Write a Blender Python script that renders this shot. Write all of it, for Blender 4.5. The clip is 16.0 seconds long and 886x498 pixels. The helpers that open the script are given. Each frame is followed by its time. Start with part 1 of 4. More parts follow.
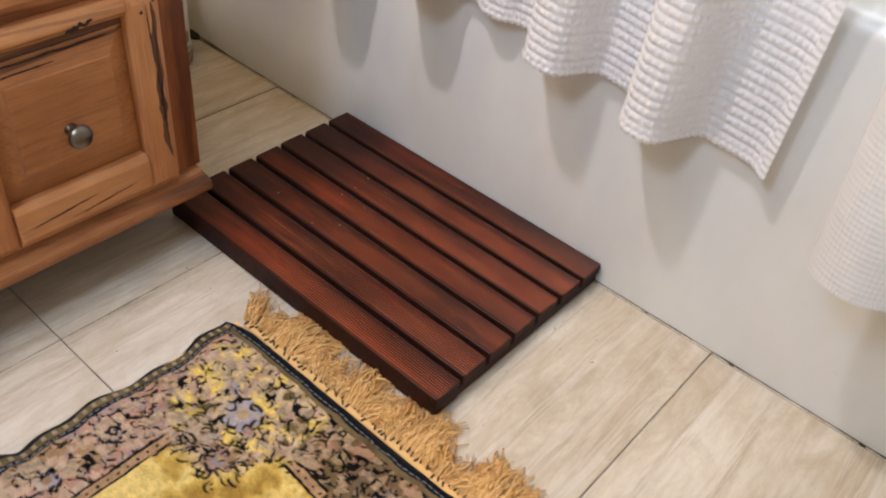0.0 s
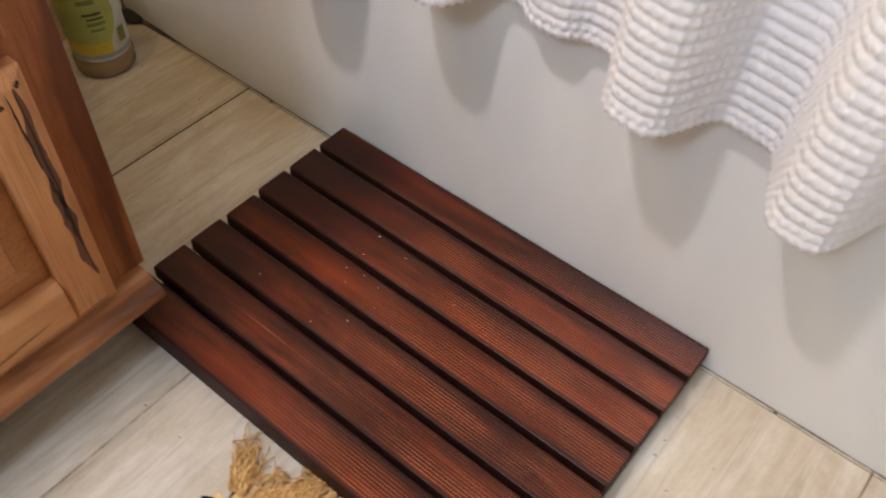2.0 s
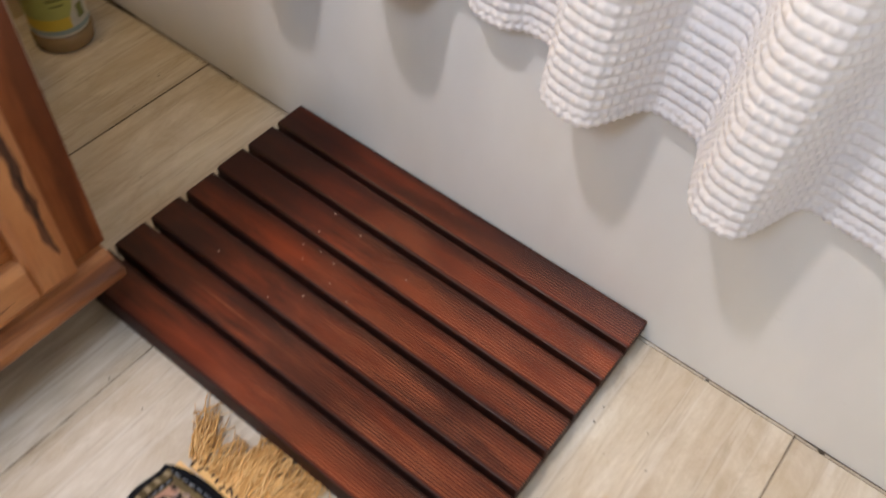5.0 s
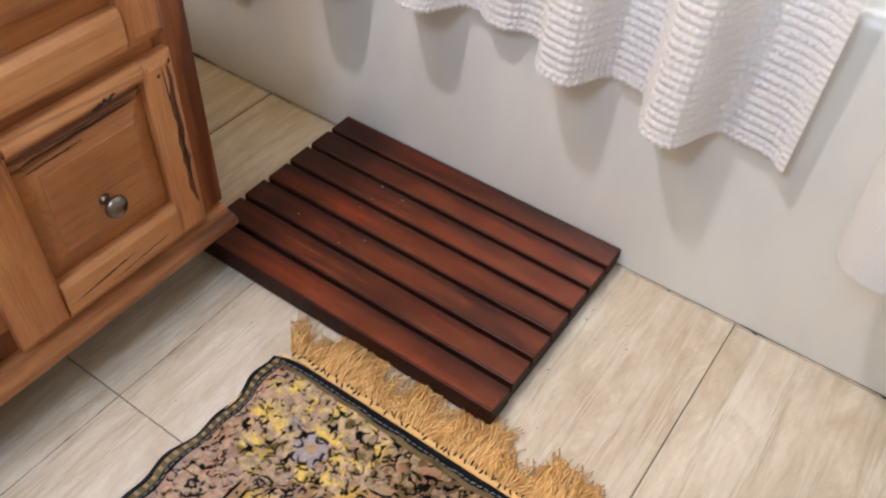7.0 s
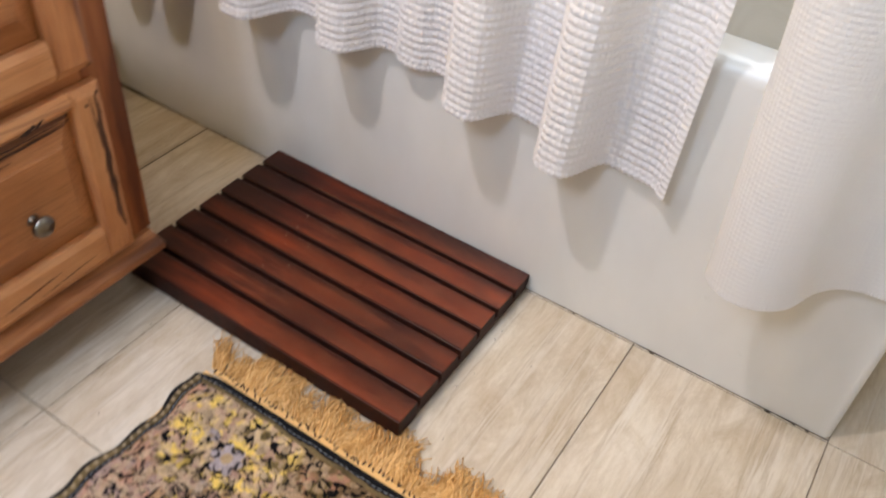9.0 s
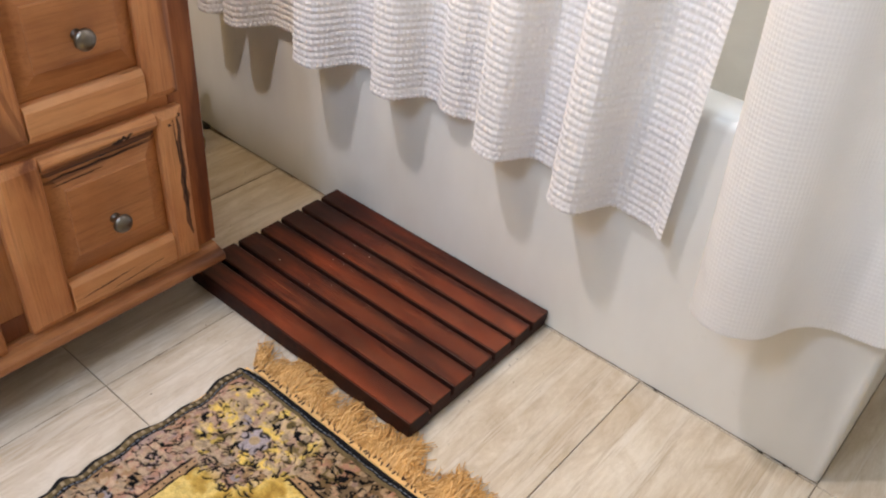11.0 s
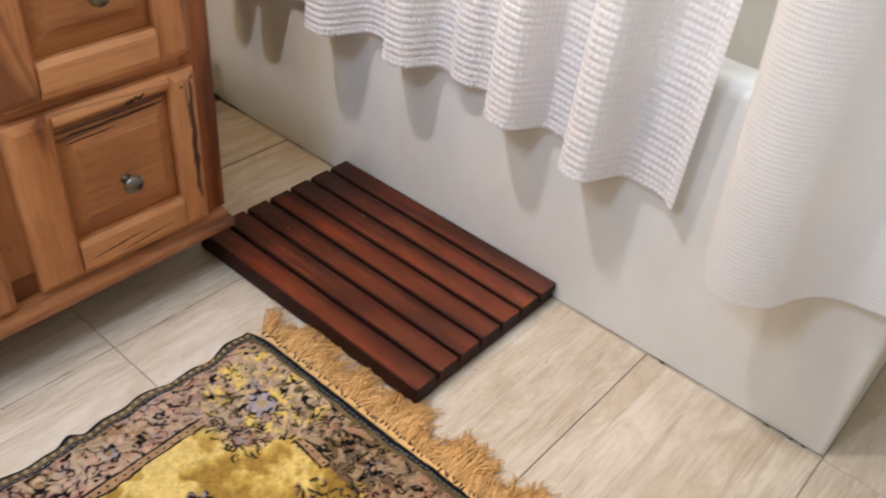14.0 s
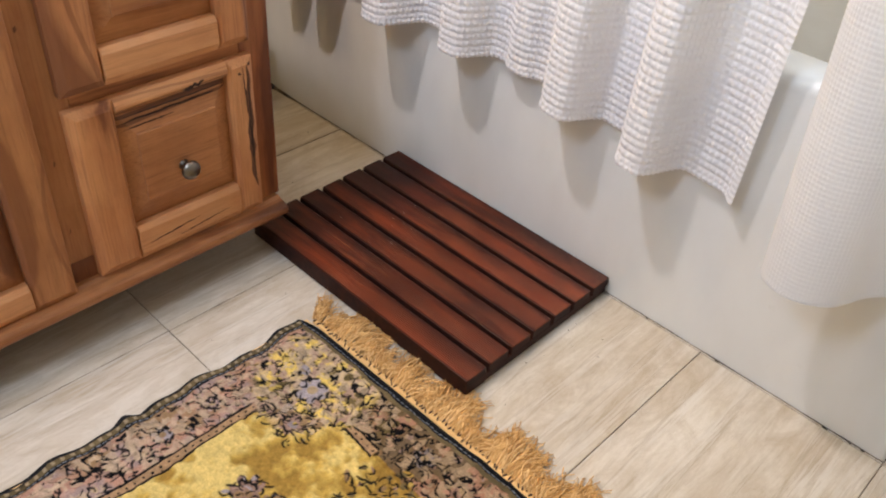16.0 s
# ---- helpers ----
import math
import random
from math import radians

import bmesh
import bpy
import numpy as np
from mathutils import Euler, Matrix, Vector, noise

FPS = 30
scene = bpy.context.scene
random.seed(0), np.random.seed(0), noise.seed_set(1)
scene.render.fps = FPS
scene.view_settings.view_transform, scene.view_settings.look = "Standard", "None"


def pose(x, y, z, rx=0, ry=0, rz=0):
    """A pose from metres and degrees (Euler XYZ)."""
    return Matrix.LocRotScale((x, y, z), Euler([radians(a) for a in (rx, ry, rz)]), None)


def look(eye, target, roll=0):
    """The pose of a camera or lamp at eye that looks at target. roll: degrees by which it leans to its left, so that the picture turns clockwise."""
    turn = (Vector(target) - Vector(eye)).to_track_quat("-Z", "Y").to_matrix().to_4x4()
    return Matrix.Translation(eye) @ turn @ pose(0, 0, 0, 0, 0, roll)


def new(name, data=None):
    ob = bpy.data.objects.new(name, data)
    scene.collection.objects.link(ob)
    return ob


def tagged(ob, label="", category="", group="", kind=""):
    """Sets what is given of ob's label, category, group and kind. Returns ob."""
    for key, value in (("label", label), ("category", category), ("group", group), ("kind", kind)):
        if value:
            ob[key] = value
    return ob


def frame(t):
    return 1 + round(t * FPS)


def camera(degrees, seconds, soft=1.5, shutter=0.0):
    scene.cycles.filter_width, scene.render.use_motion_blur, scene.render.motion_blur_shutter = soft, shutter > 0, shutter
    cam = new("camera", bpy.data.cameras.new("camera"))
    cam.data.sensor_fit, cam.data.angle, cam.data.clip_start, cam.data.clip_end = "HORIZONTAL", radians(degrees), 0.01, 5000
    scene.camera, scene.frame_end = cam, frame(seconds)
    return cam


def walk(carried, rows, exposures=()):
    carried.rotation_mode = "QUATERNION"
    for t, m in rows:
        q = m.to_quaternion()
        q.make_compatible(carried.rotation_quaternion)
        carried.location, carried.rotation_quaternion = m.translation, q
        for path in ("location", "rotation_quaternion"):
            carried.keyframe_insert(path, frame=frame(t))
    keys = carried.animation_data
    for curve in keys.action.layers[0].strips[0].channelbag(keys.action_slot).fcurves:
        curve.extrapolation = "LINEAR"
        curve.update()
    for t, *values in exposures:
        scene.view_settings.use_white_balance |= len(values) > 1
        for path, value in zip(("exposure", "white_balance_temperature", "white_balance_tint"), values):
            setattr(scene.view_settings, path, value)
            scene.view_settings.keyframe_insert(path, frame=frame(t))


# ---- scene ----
cam = camera(55.1, 16.0, soft=2.0, shutter=0.7)
PATH = [
    (0, (0.912, -0.899, 0.838), (0.005, 0.317, -0.465), 7.4),
    (0.5, (0.836, -0.855, 0.855), (-0.022, 0.33, -0.508), 7.6),
    (1, (0.755, -0.751, 0.86), (-0.074, 0.391, -0.558), 6.8),
    (1.5, (0.687, -0.617, 0.829), (-0.127, 0.473, -0.637), 4.9),
    (2, (0.612, -0.585, 0.784), (-0.168, 0.446, -0.742), 2.7),
    (2.5, (0.549, -0.555, 0.79), (-0.2, 0.443, -0.773), 0.7),
    (3, (0.504, -0.511, 0.779), (-0.199, 0.494, -0.801), 0.5),
    (3.5, (0.483, -0.502, 0.783), (-0.168, 0.534, -0.798), 1.8),
    (4, (0.5, -0.519, 0.799), (-0.123, 0.526, -0.79), 2.0),
    (4.5, (0.544, -0.535, 0.801), (-0.088, 0.482, -0.801), 3.1),
    (5, (0.635, -0.579, 0.829), (-0.046, 0.435, -0.754), 5.1),
    (5.2, (0.657, -0.609, 0.839), (-0.045, 0.397, -0.741), 5.7),
    (7.3, (0.815, -0.922, 0.971), (0.066, 0.292, -0.431), 2.9),
    (7.5, (0.825, -0.919, 0.984), (0.091, 0.327, -0.398), 3.0),
    (8, (0.835, -0.916, 0.989), (0.133, 0.388, -0.355), 3.3),
    (8.5, (0.847, -0.925, 0.992), (0.189, 0.393, -0.36), 4.0),
    (9, (0.899, -0.938, 0.986), (0.171, 0.342, -0.367), 5.8),
    (9.2, (0.939, -0.952, 0.987), (0.161, 0.301, -0.364), 6.4),
    (11.3, (1.073, -1.03, 1.017), (0.093, 0.246, -0.171), 5.1),
    (11.5, (1.074, -1.035, 1.019), (0.108, 0.261, -0.159), 5.1),
    (12, (1.086, -1.022, 1.014), (0.136, 0.294, -0.155), 4.9),
    (12.5, (1.091, -1.004, 1.008), (0.151, 0.308, -0.173), 4.9),
    (13, (1.091, -1.0, 0.998), (0.162, 0.309, -0.195), 5.0),
    (13.5, (1.09, -1.014, 0.992), (0.155, 0.269, -0.224), 5.4),
    (14, (1.081, -1.041, 0.983), (0.111, 0.206, -0.243), 5.8),
    (14.5, (1.072, -1.055, 0.978), (0.062, 0.142, -0.266), 5.5),
    (15, (1.072, -1.056, 0.976), (0.04, 0.119, -0.272), 5.1),
    (15.5, (1.071, -1.056, 0.975), (0.034, 0.118, -0.269), 5.1),
    (16, (1.07, -1.047, 0.974), (0.031, 0.123, -0.271), 4.7),
]
walk(cam, [(t, look(eye, target, roll)) for t, eye, target, roll in PATH])

# ---- light ----
world = bpy.data.worlds.new("world")
scene.world = world
world.use_nodes = True
world.node_tree.nodes["Background"].inputs[0].default_value = (0.9, 0.95, 1.0, 1)
world.node_tree.nodes["Background"].inputs[1].default_value = 0.02

lamp_data = bpy.data.lights.new("ceiling_lamp", "AREA")
lamp_data.shape, lamp_data.size, lamp_data.energy = "DISK", 0.13, 29.0
lamp_data.color = (0.86, 0.80, 0.82)
ceiling_lamp = new("ceiling_lamp", lamp_data)
ceiling_lamp.matrix_world = pose(0.045, -0.95, 2.26)
# unseen fill lamp behind the camera, added to light vanity fronts and curtains
lamp_data = bpy.data.lights.new("rear_fill_lamp", "POINT")
lamp_data.shadow_soft_size, lamp_data.energy = 0.18, 58.5
lamp_data.color = (0.58, 0.73, 1.0)
rear_fill_lamp = new("rear_fill_lamp", lamp_data)
rear_fill_lamp.matrix_world = pose(0.50, -1.76, 1.90)
# unseen warm fill above the vanity, added to warm the corner by the tub
lamp_data = bpy.data.lights.new("warm_fill_lamp", "AREA")
lamp_data.shape, lamp_data.size, lamp_data.size_y, lamp_data.energy = "RECTANGLE", 0.14, 0.75, 8.8
lamp_data.color = (1.0, 0.70, 0.31)
warm_fill_lamp = new("warm_fill_lamp", lamp_data)
warm_fill_lamp.matrix_world = look((-0.38, -0.62, 1.88), (-0.28, 0.08, 0.20))
# unseen lamp added over the bathtub, to light the curtains from behind
lamp_data = bpy.data.lights.new("tub_fill_lamp", "AREA")
lamp_data.shape, lamp_data.size, lamp_data.energy = "DISK", 0.55, 15.0
lamp_data.color = (0.86, 0.92, 1.0)
tub_fill_lamp = new("tub_fill_lamp", lamp_data)
tub_fill_lamp.matrix_world = pose(0.55, 0.40, 2.27)


# ---- building helpers ----
def part(name, bm, material, parent=None, label=""):
    """Link a bmesh in world coordinates as one mesh object, under a thing or a part."""
    mesh = bpy.data.meshes.new(name)
    if parent is not None:
        bm.transform(Matrix.Translation(-origin_of(parent)))
    bmesh.ops.recalc_face_normals(bm, faces=bm.faces)
    bm.to_mesh(mesh)
    bm.free()
    mesh.materials.append(material)
    ob = new(name, mesh)
    ob.parent = parent
    if label:
        ob["label"] = label
    return ob


def origin_of(ob):
    place = Vector((0, 0, 0))
    while ob is not None:
        place += ob.location
        ob = ob.parent
    return place


def thing(name, place, label, category, group="", kind=""):
    ob = new(name)
    ob.location = place
    ob.empty_display_size = 0.02
    return tagged(ob, label, category, group, kind)


def smooth(ob):
    for p in ob.data.polygons:
        p.use_smooth = True
    return ob


def grid_mesh(name, verts, nu, nv, material, parent=None):
    """A sheet of nu x nv points, smooth-shaded."""
    i = np.arange(nu * nv).reshape(nv, nu)
    quads = np.stack([i[:-1, :-1], i[:-1, 1:], i[1:, 1:], i[1:, :-1]], -1).reshape(-1, 4)
    mesh = bpy.data.meshes.new(name)
    off = np.array(origin_of(parent)) if parent is not None else 0
    mesh.from_pydata((verts - off).tolist(), [], quads.tolist())
    mesh.materials.append(material)
    mesh.polygons.foreach_set("use_smooth", np.ones(len(quads), bool))
    mesh.update()
    ob = new(name, mesh)
    ob.parent = parent
    return ob


def box(lo, hi, bevel=0.0, segments=2):
    bm = bmesh.new()
    bmesh.ops.create_cube(bm, size=1)
    lo, hi = Vector(lo), Vector(hi)
    for v in bm.verts:
        v.co = Vector([(lo[k] + hi[k]) / 2 + v.co[k] * (hi[k] - lo[k]) for k in range(3)])
    if bevel:
        bmesh.ops.bevel(bm, geom=bm.edges[:], offset=bevel, segments=segments, affect="EDGES", profile=0.5)
    return bm


def prism(profile, axis, a, b, bevel=0.0):
    """A closed outline, extruded along one axis from a to b. The outline gives the other two axes in order."""
    bm = bmesh.new()
    rings = []
    for s in (a, b):
        ring = []
        for p, q in profile:
            co = [p, q]
            co.insert(axis, s)
            ring.append(bm.verts.new(co))
        rings.append(ring)
    n = len(profile)
    for k in range(n):
        bm.faces.new((rings[0][k], rings[0][(k + 1) % n], rings[1][(k + 1) % n], rings[1][k]))
    bm.faces.new(rings[0][::-1])
    bm.faces.new(rings[1])
    if bevel:
        bmesh.ops.bevel(bm, geom=bm.edges[:], offset=bevel, segments=1, affect="EDGES")
    return bm


def slab(y0, y1, z0, z1, xb, xf, inset, drop, bevel=0.0009):
    """A board that faces +x: its face is inset on the sides (y0, y1, z0, z1), the slopes fall by drop."""
    bm = bmesh.new()
    outline = lambda x, a, b, c, d: [bm.verts.new((x, y, z)) for y, z in
                                     ((y0 + a, z0 + c), (y1 - b, z0 + c), (y1 - b, z1 - d), (y0 + a, z1 - d))]
    back = outline(xb, 0, 0, 0, 0)
    rim = outline(xf - drop, 0, 0, 0, 0)
    face = outline(xf, *[max(v, 0.0004) for v in inset])
    for lower, upper in ((back, rim), (rim, face)):
        for k in range(4):
            bm.faces.new((lower[k], lower[(k + 1) % 4], upper[(k + 1) % 4], upper[k]))
    bm.faces.new(back[::-1])
    bm.faces.new(face)
    if bevel:
        bmesh.ops.bevel(bm, geom=bm.edges[:], offset=bevel, segments=1, affect="EDGES", clamp_overlap=True)
    return bm


def lathe(profile, place, axis="z", n=40):
    """(radius, height) pairs turned round an axis through place."""
    bm = bmesh.new()
    rings = []
    for r, h in profile:
        ring = []
        for k in range(n):
            a = 2 * math.pi * k / n
            u, v = r * math.cos(a), r * math.sin(a)
            co = (u, v, h) if axis == "z" else (h, u, v)
            ring.append(bm.verts.new(Vector(co) + Vector(place)))
        rings.append(ring)
    for lower, upper in zip(rings, rings[1:]):
        for k in range(n):
            bm.faces.new((lower[k], lower[(k + 1) % n], upper[(k + 1) % n], upper[k]))
    bm.faces.new(rings[0][::-1])
    bm.faces.new(rings[-1])
    return bm


# ---- materials ----
class Nodes:
    def __init__(self, name, roughness=0.5, metallic=0.0, specular=0.5):
        self.m = bpy.data.materials.new(name)
        self.m.use_nodes = True
        self.t = self.m.node_tree
        self.shader = self.t.nodes["Principled BSDF"]
        self.shader.inputs["Roughness"].default_value = roughness
        self.shader.inputs["Metallic"].default_value = metallic
        self.shader.inputs["Specular IOR Level"].default_value = specular

    def node(self, kind, **values):
        n = self.t.nodes.new(kind)
        for key, v in values.items():
            if key in n.inputs:
                if isinstance(v, bpy.types.NodeSocket):
                    self.t.links.new(v, n.inputs[key])
                else:
                    n.inputs[key].default_value = v
        return n

    def link(self, a, b):
        self.t.links.new(a, b)

    def coords(self, scale, shuffle=0.0, turn=(0, 0, 0)):
        """Object coordinates, stretched; shuffle moves each object to its own place in the pattern."""
        c = self.node("ShaderNodeTexCoord").outputs["Object"]
        if shuffle:
            r = self.node("ShaderNodeObjectInfo").outputs["Random"]
            k = self.node("ShaderNodeVectorMath")
            k.operation = "SCALE"
            k.inputs[0].default_value = (shuffle, shuffle * 1.7, shuffle * 0.6)
            self.link(r, k.inputs["Scale"])
            a = self.node("ShaderNodeVectorMath")
            a.operation = "ADD"
            self.link(c, a.inputs[0])
            self.link(k.outputs[0], a.inputs[1])
            c = a.outputs[0]
        m = self.node("ShaderNodeMapping")
        m.inputs["Scale"].default_value = scale
        m.inputs["Rotation"].default_value = turn
        self.link(c, m.inputs["Vector"])
        return m.outputs[0]

    def noise(self, vec, scale, detail=4.0, rough=0.55, distortion=0.0):
        return self.node("ShaderNodeTexNoise", Vector=vec, Scale=scale, Detail=detail, Roughness=rough, Distortion=distortion).outputs["Fac"]

    def ramp(self, fac, *stops):
        n = self.node("ShaderNodeValToRGB", Fac=fac)
        e = n.color_ramp.elements
        while len(e) < len(stops):
            e.new(0.5)
        for k, (p, c) in enumerate(stops):
            e[k].position = p
            e[k].color = (c, c, c, 1) if isinstance(c, (int, float)) else (*c, 1)
        return n.outputs["Color"]

    def mix(self, fac, a, b, kind="MIX"):
        n = self.t.nodes.new("ShaderNodeMix")
        n.data_type, n.blend_type = "RGBA", kind
        for socket, v in ((n.inputs[0], fac), (n.inputs[6], a), (n.inputs[7], b)):
            if isinstance(v, bpy.types.NodeSocket):
                self.link(v, socket)
            elif isinstance(v, (int, float)):
                socket.default_value = v
            else:
                socket.default_value = (*v, 1)
        return n.outputs[2]

    def bump(self, height, strength, distance=0.001):
        n = self.node("ShaderNodeBump", Height=height, Strength=strength, Distance=distance)
        old = self.shader.inputs["Normal"]
        if old.is_linked:
            self.link(old.links[0].from_socket, n.inputs["Normal"])
        self.link(n.outputs[0], old)

    def colour(self, c):
        if isinstance(c, bpy.types.NodeSocket):
            self.link(c, self.shader.inputs["Base Color"])
        else:
            self.shader.inputs["Base Color"].default_value = (*c, 1)
        return self

    def translucent(self, share, colour):
        """Thin cloth: part of the light that falls on it comes through."""
        out = self.t.nodes["Material Output"]
        glow = self.node("ShaderNodeBsdfTranslucent")
        glow.inputs["Color"].default_value = (*colour, 1)
        both = self.node("ShaderNodeMixShader", Fac=share)
        self.link(self.shader.outputs[0], both.inputs[1])
        self.link(glow.outputs[0], both.inputs[2])
        self.link(both.outputs[0], out.inputs["Surface"])

    def rough(self, socket):
        self.link(socket, self.shader.inputs["Roughness"])


def hickory(name, stretch, light, mid, dark, share, bands=()):
    """Knotty hickory: pale sapwood with bands of brown heartwood. stretch is small along the grain.
    bands: (axis along the grain, place, c0, c1, c2, half width, strength), curved strips of dark heartwood."""
    n = Nodes(name, 0.45, 0, 0.35)
    v = n.coords(stretch, 7.0)
    broad = n.noise(v, 0.8, 5, 0.55, 0.5)
    fine = n.noise(v, 6.0, 6, 0.7, 0.3)
    hair = n.noise(n.coords([k * 15 if k > 10 else k * 4 for k in stretch], 3.0), 1.0, 5, 0.75)
    blotch = n.noise(n.coords((9, 9, 9), 5.0), 1.0, 4, 0.6)
    c = n.ramp(broad, (0.34, light), (share - 0.06, mid), (share + 0.03, dark), (0.84, mid))
    c = n.mix(n.ramp(fine, (0.48, 0.0), (0.76, 0.34)), c, dark)
    c = n.mix(n.ramp(blotch, (0.40, 0.0), (0.68, 0.30)), c, mid, "MULTIPLY")
    if bands:
        sep = n.node("ShaderNodeSeparateXYZ", Vector=n.coords((1, 1, 1)))
        ragged = maths(n, "MULTIPLY", maths(n, "SUBTRACT", n.noise(v, 2.0, 4, 0.6), 0.5), 0.009)
        for along, place, c0, c1, c2, half, strength in bands:
            p, q = (sep.outputs["Z"], sep.outputs["Y"]) if along == "z" else (sep.outputs["Y"], sep.outputs["Z"])
            p = maths(n, "SUBTRACT", p, place)
            line = maths(n, "ADD", maths(n, "MULTIPLY", maths(n, "ADD", maths(n, "MULTIPLY", p, c2), c1), p), c0)
            off = maths(n, "ABSOLUTE", maths(n, "ADD", maths(n, "SUBTRACT", q, line), ragged))
            inside = maths(n, "DIVIDE", off, half * 1.6)
            c = n.mix(n.ramp(inside, (0.50, strength), (0.72, 0.0)), c, dark)
    c = n.mix(n.ramp(hair, (0.50, 0.0), (0.63, 0.38)), c, dark)
    r = n.node("ShaderNodeObjectInfo").outputs["Random"]
    c = n.mix(n.ramp(r, (0.0, 0.0), (1.0, 0.25)), c, (0.78, 0.58, 0.42), "MULTIPLY")
    n.colour(c)
    n.rough(n.ramp(fine, (0.3, 0.38), (0.8, 0.55)))
    n.bump(hair, 0.15, 0.0006)
    return n.m


def maths(n, kind, a, b=0.0):
    k = n.node("ShaderNodeMath")
    k.operation = kind
    for socket, v in zip(k.inputs, (a, b)):
        if isinstance(v, bpy.types.NodeSocket):
            n.link(v, socket)
        else:
            socket.default_value = v
    return k.outputs[0]


LIGHT, MID, DARK = (0.64, 0.312, 0.136), (0.53, 0.234, 0.094), (0.20, 0.070, 0.028)
wood_across = hickory("hickory_across", (26, 2.2, 26), LIGHT, MID, DARK, 0.62)
wood_up = hickory("hickory_upright", (26, 26, 2.2), LIGHT, MID, DARK, 0.63)
wood_frame = hickory("hickory_frame", (18, 18, 2.2), (0.44, 0.20, 0.075), (0.34, 0.135, 0.05), (0.15, 0.05, 0.02), 0.58)
wood_ledge = hickory("hickory_ledge", (22, 2.6, 22), (0.47, 0.215, 0.086), (0.35, 0.145, 0.056), (0.12, 0.043, 0.019), 0.56)
wood_dark = hickory("hickory_dark", (22, 22, 2.6), (0.22, 0.075, 0.030), (0.17, 0.055, 0.022), (0.09, 0.030, 0.014), 0.55)
wood_pale = hickory("hickory_pale", (24, 2.0, 24), (0.68, 0.355, 0.165), (0.59, 0.282, 0.120), (0.34, 0.138, 0.055), 0.70)
wood_panel = hickory("hickory_panel", (26, 2.2, 26), (0.50, 0.226, 0.088), (0.40, 0.166, 0.062), (0.20, 0.072, 0.029), 0.62)
wood_heart = hickory("hickory_heart", (15, 15, 2.4), (0.58, 0.29, 0.118), (0.44, 0.19, 0.074), (0.19, 0.068, 0.028), 0.52)
wood_swoosh = hickory("hickory_swoosh", (20, 20, 2.4), (0.60, 0.29, 0.125), (0.50, 0.215, 0.085), (0.19, 0.066, 0.028), 0.70,
                      [("z", 0.0095, -0.180, 0.0, 2.6, 0.050, 0.85), ("z", 0.03, -0.118, -0.12, 0.6, 0.004, 0.55)])
wood_flame = hickory("hickory_flame", (13, 13, 2.2), (0.52, 0.245, 0.10), (0.41, 0.172, 0.068), (0.20, 0.072, 0.031), 0.60,
                     [("z", -0.10, 0.137, -0.02, -1.3, 0.017, 0.70), ("z", 0.10, 0.142, 0.10, -0.9, 0.012, 0.6), ("z", -0.16, 0.168, 0.0, 1.6, 0.0030, 0.45)])
wood_streaked = hickory("hickory_streaked", (26, 2.0, 26), (0.50, 0.222, 0.088), (0.41, 0.172, 0.066), (0.115, 0.040, 0.018), 0.76,
                        [("y", 0.0, 0.104, 0.03, 0.0, 0.0034, 0.85), ("y", 0.0, 0.093, 0.05, 0.0, 0.0026, 0.75), ("y", -0.06, 0.1085, -0.02, 0.0, 0.0014, 0.6)])
wood_bleached = hickory("hickory_bleached", (26, 2.0, 26), (0.70, 0.375, 0.175), (0.60, 0.29, 0.125), (0.24, 0.09, 0.038), 0.72,
                        [("y", 0.03, 0.119, 0.02, 0.0, 0.0022, 0.75), ("y", 0.0, 0.131, -0.05, 0.0, 0.0016, 0.5)])
wood_pale_up = hickory("hickory_pale_upright", (20, 20, 1.8), (0.47, 0.222, 0.092), (0.38, 0.160, 0.064), (0.19, 0.071, 0.030), 0.62)
wood_frame_red = hickory("hickory_frame_red", (18, 18, 2.2), (0.44, 0.180, 0.068), (0.33, 0.120, 0.045), (0.14, 0.045, 0.020), 0.56)
bark_brown = Nodes("bark_brown", 0.7).colour((0.14, 0.055, 0.026)).m
bark = Nodes("bark", 0.8).colour((0.040, 0.018, 0.011)).m
# near-black brown: shade under the vanity, put into the plinth's colour
shadow_gap = Nodes("plinth_shade", 0.7).colour((0.06, 0.03, 0.018)).m

n = Nodes("brushed_nickel", 0.30, 1.0)
v = n.coords((1, 1, 1))
n.colour(n.ramp(n.noise(v, 60, 3), (0.3, (0.15, 0.135, 0.118)), (0.7, (0.25, 0.23, 0.20))))
nickel = n.m

n = Nodes("mat_wood", 0.30, 0, 0.24)
v = n.coords((3.2, 46, 46), 9.0)
broad = n.noise(n.coords((2.2, 26, 26), 9.0), 1.0, 3, 0.55, 0.6)
fine = n.noise(v, 3.2, 6, 0.7, 0.2)
c = n.ramp(broad, (0.30, (0.028, 0.0066, 0.0042)), (0.47, (0.100, 0.0178, 0.0066)), (0.66, (0.205, 0.037, 0.0108)))
c = n.mix(n.ramp(fine, (0.50, 0.0), (0.70, 0.65)), c, (0.030, 0.008, 0.005))
worn = n.noise(n.coords((5, 420, 420), 5.0), 1.0, 3, 0.6)
where = n.noise(n.coords((7, 22, 22), 3.0), 1.0, 3, 0.6)
m_worn = n.mix(1.0, n.ramp(worn, (0.60, 0.0), (0.70, 0.75)), n.ramp(where, (0.50, 0.0), (0.66, 1.0)), "MULTIPLY")
c = n.mix(m_worn, c, (0.36, 0.135, 0.055))


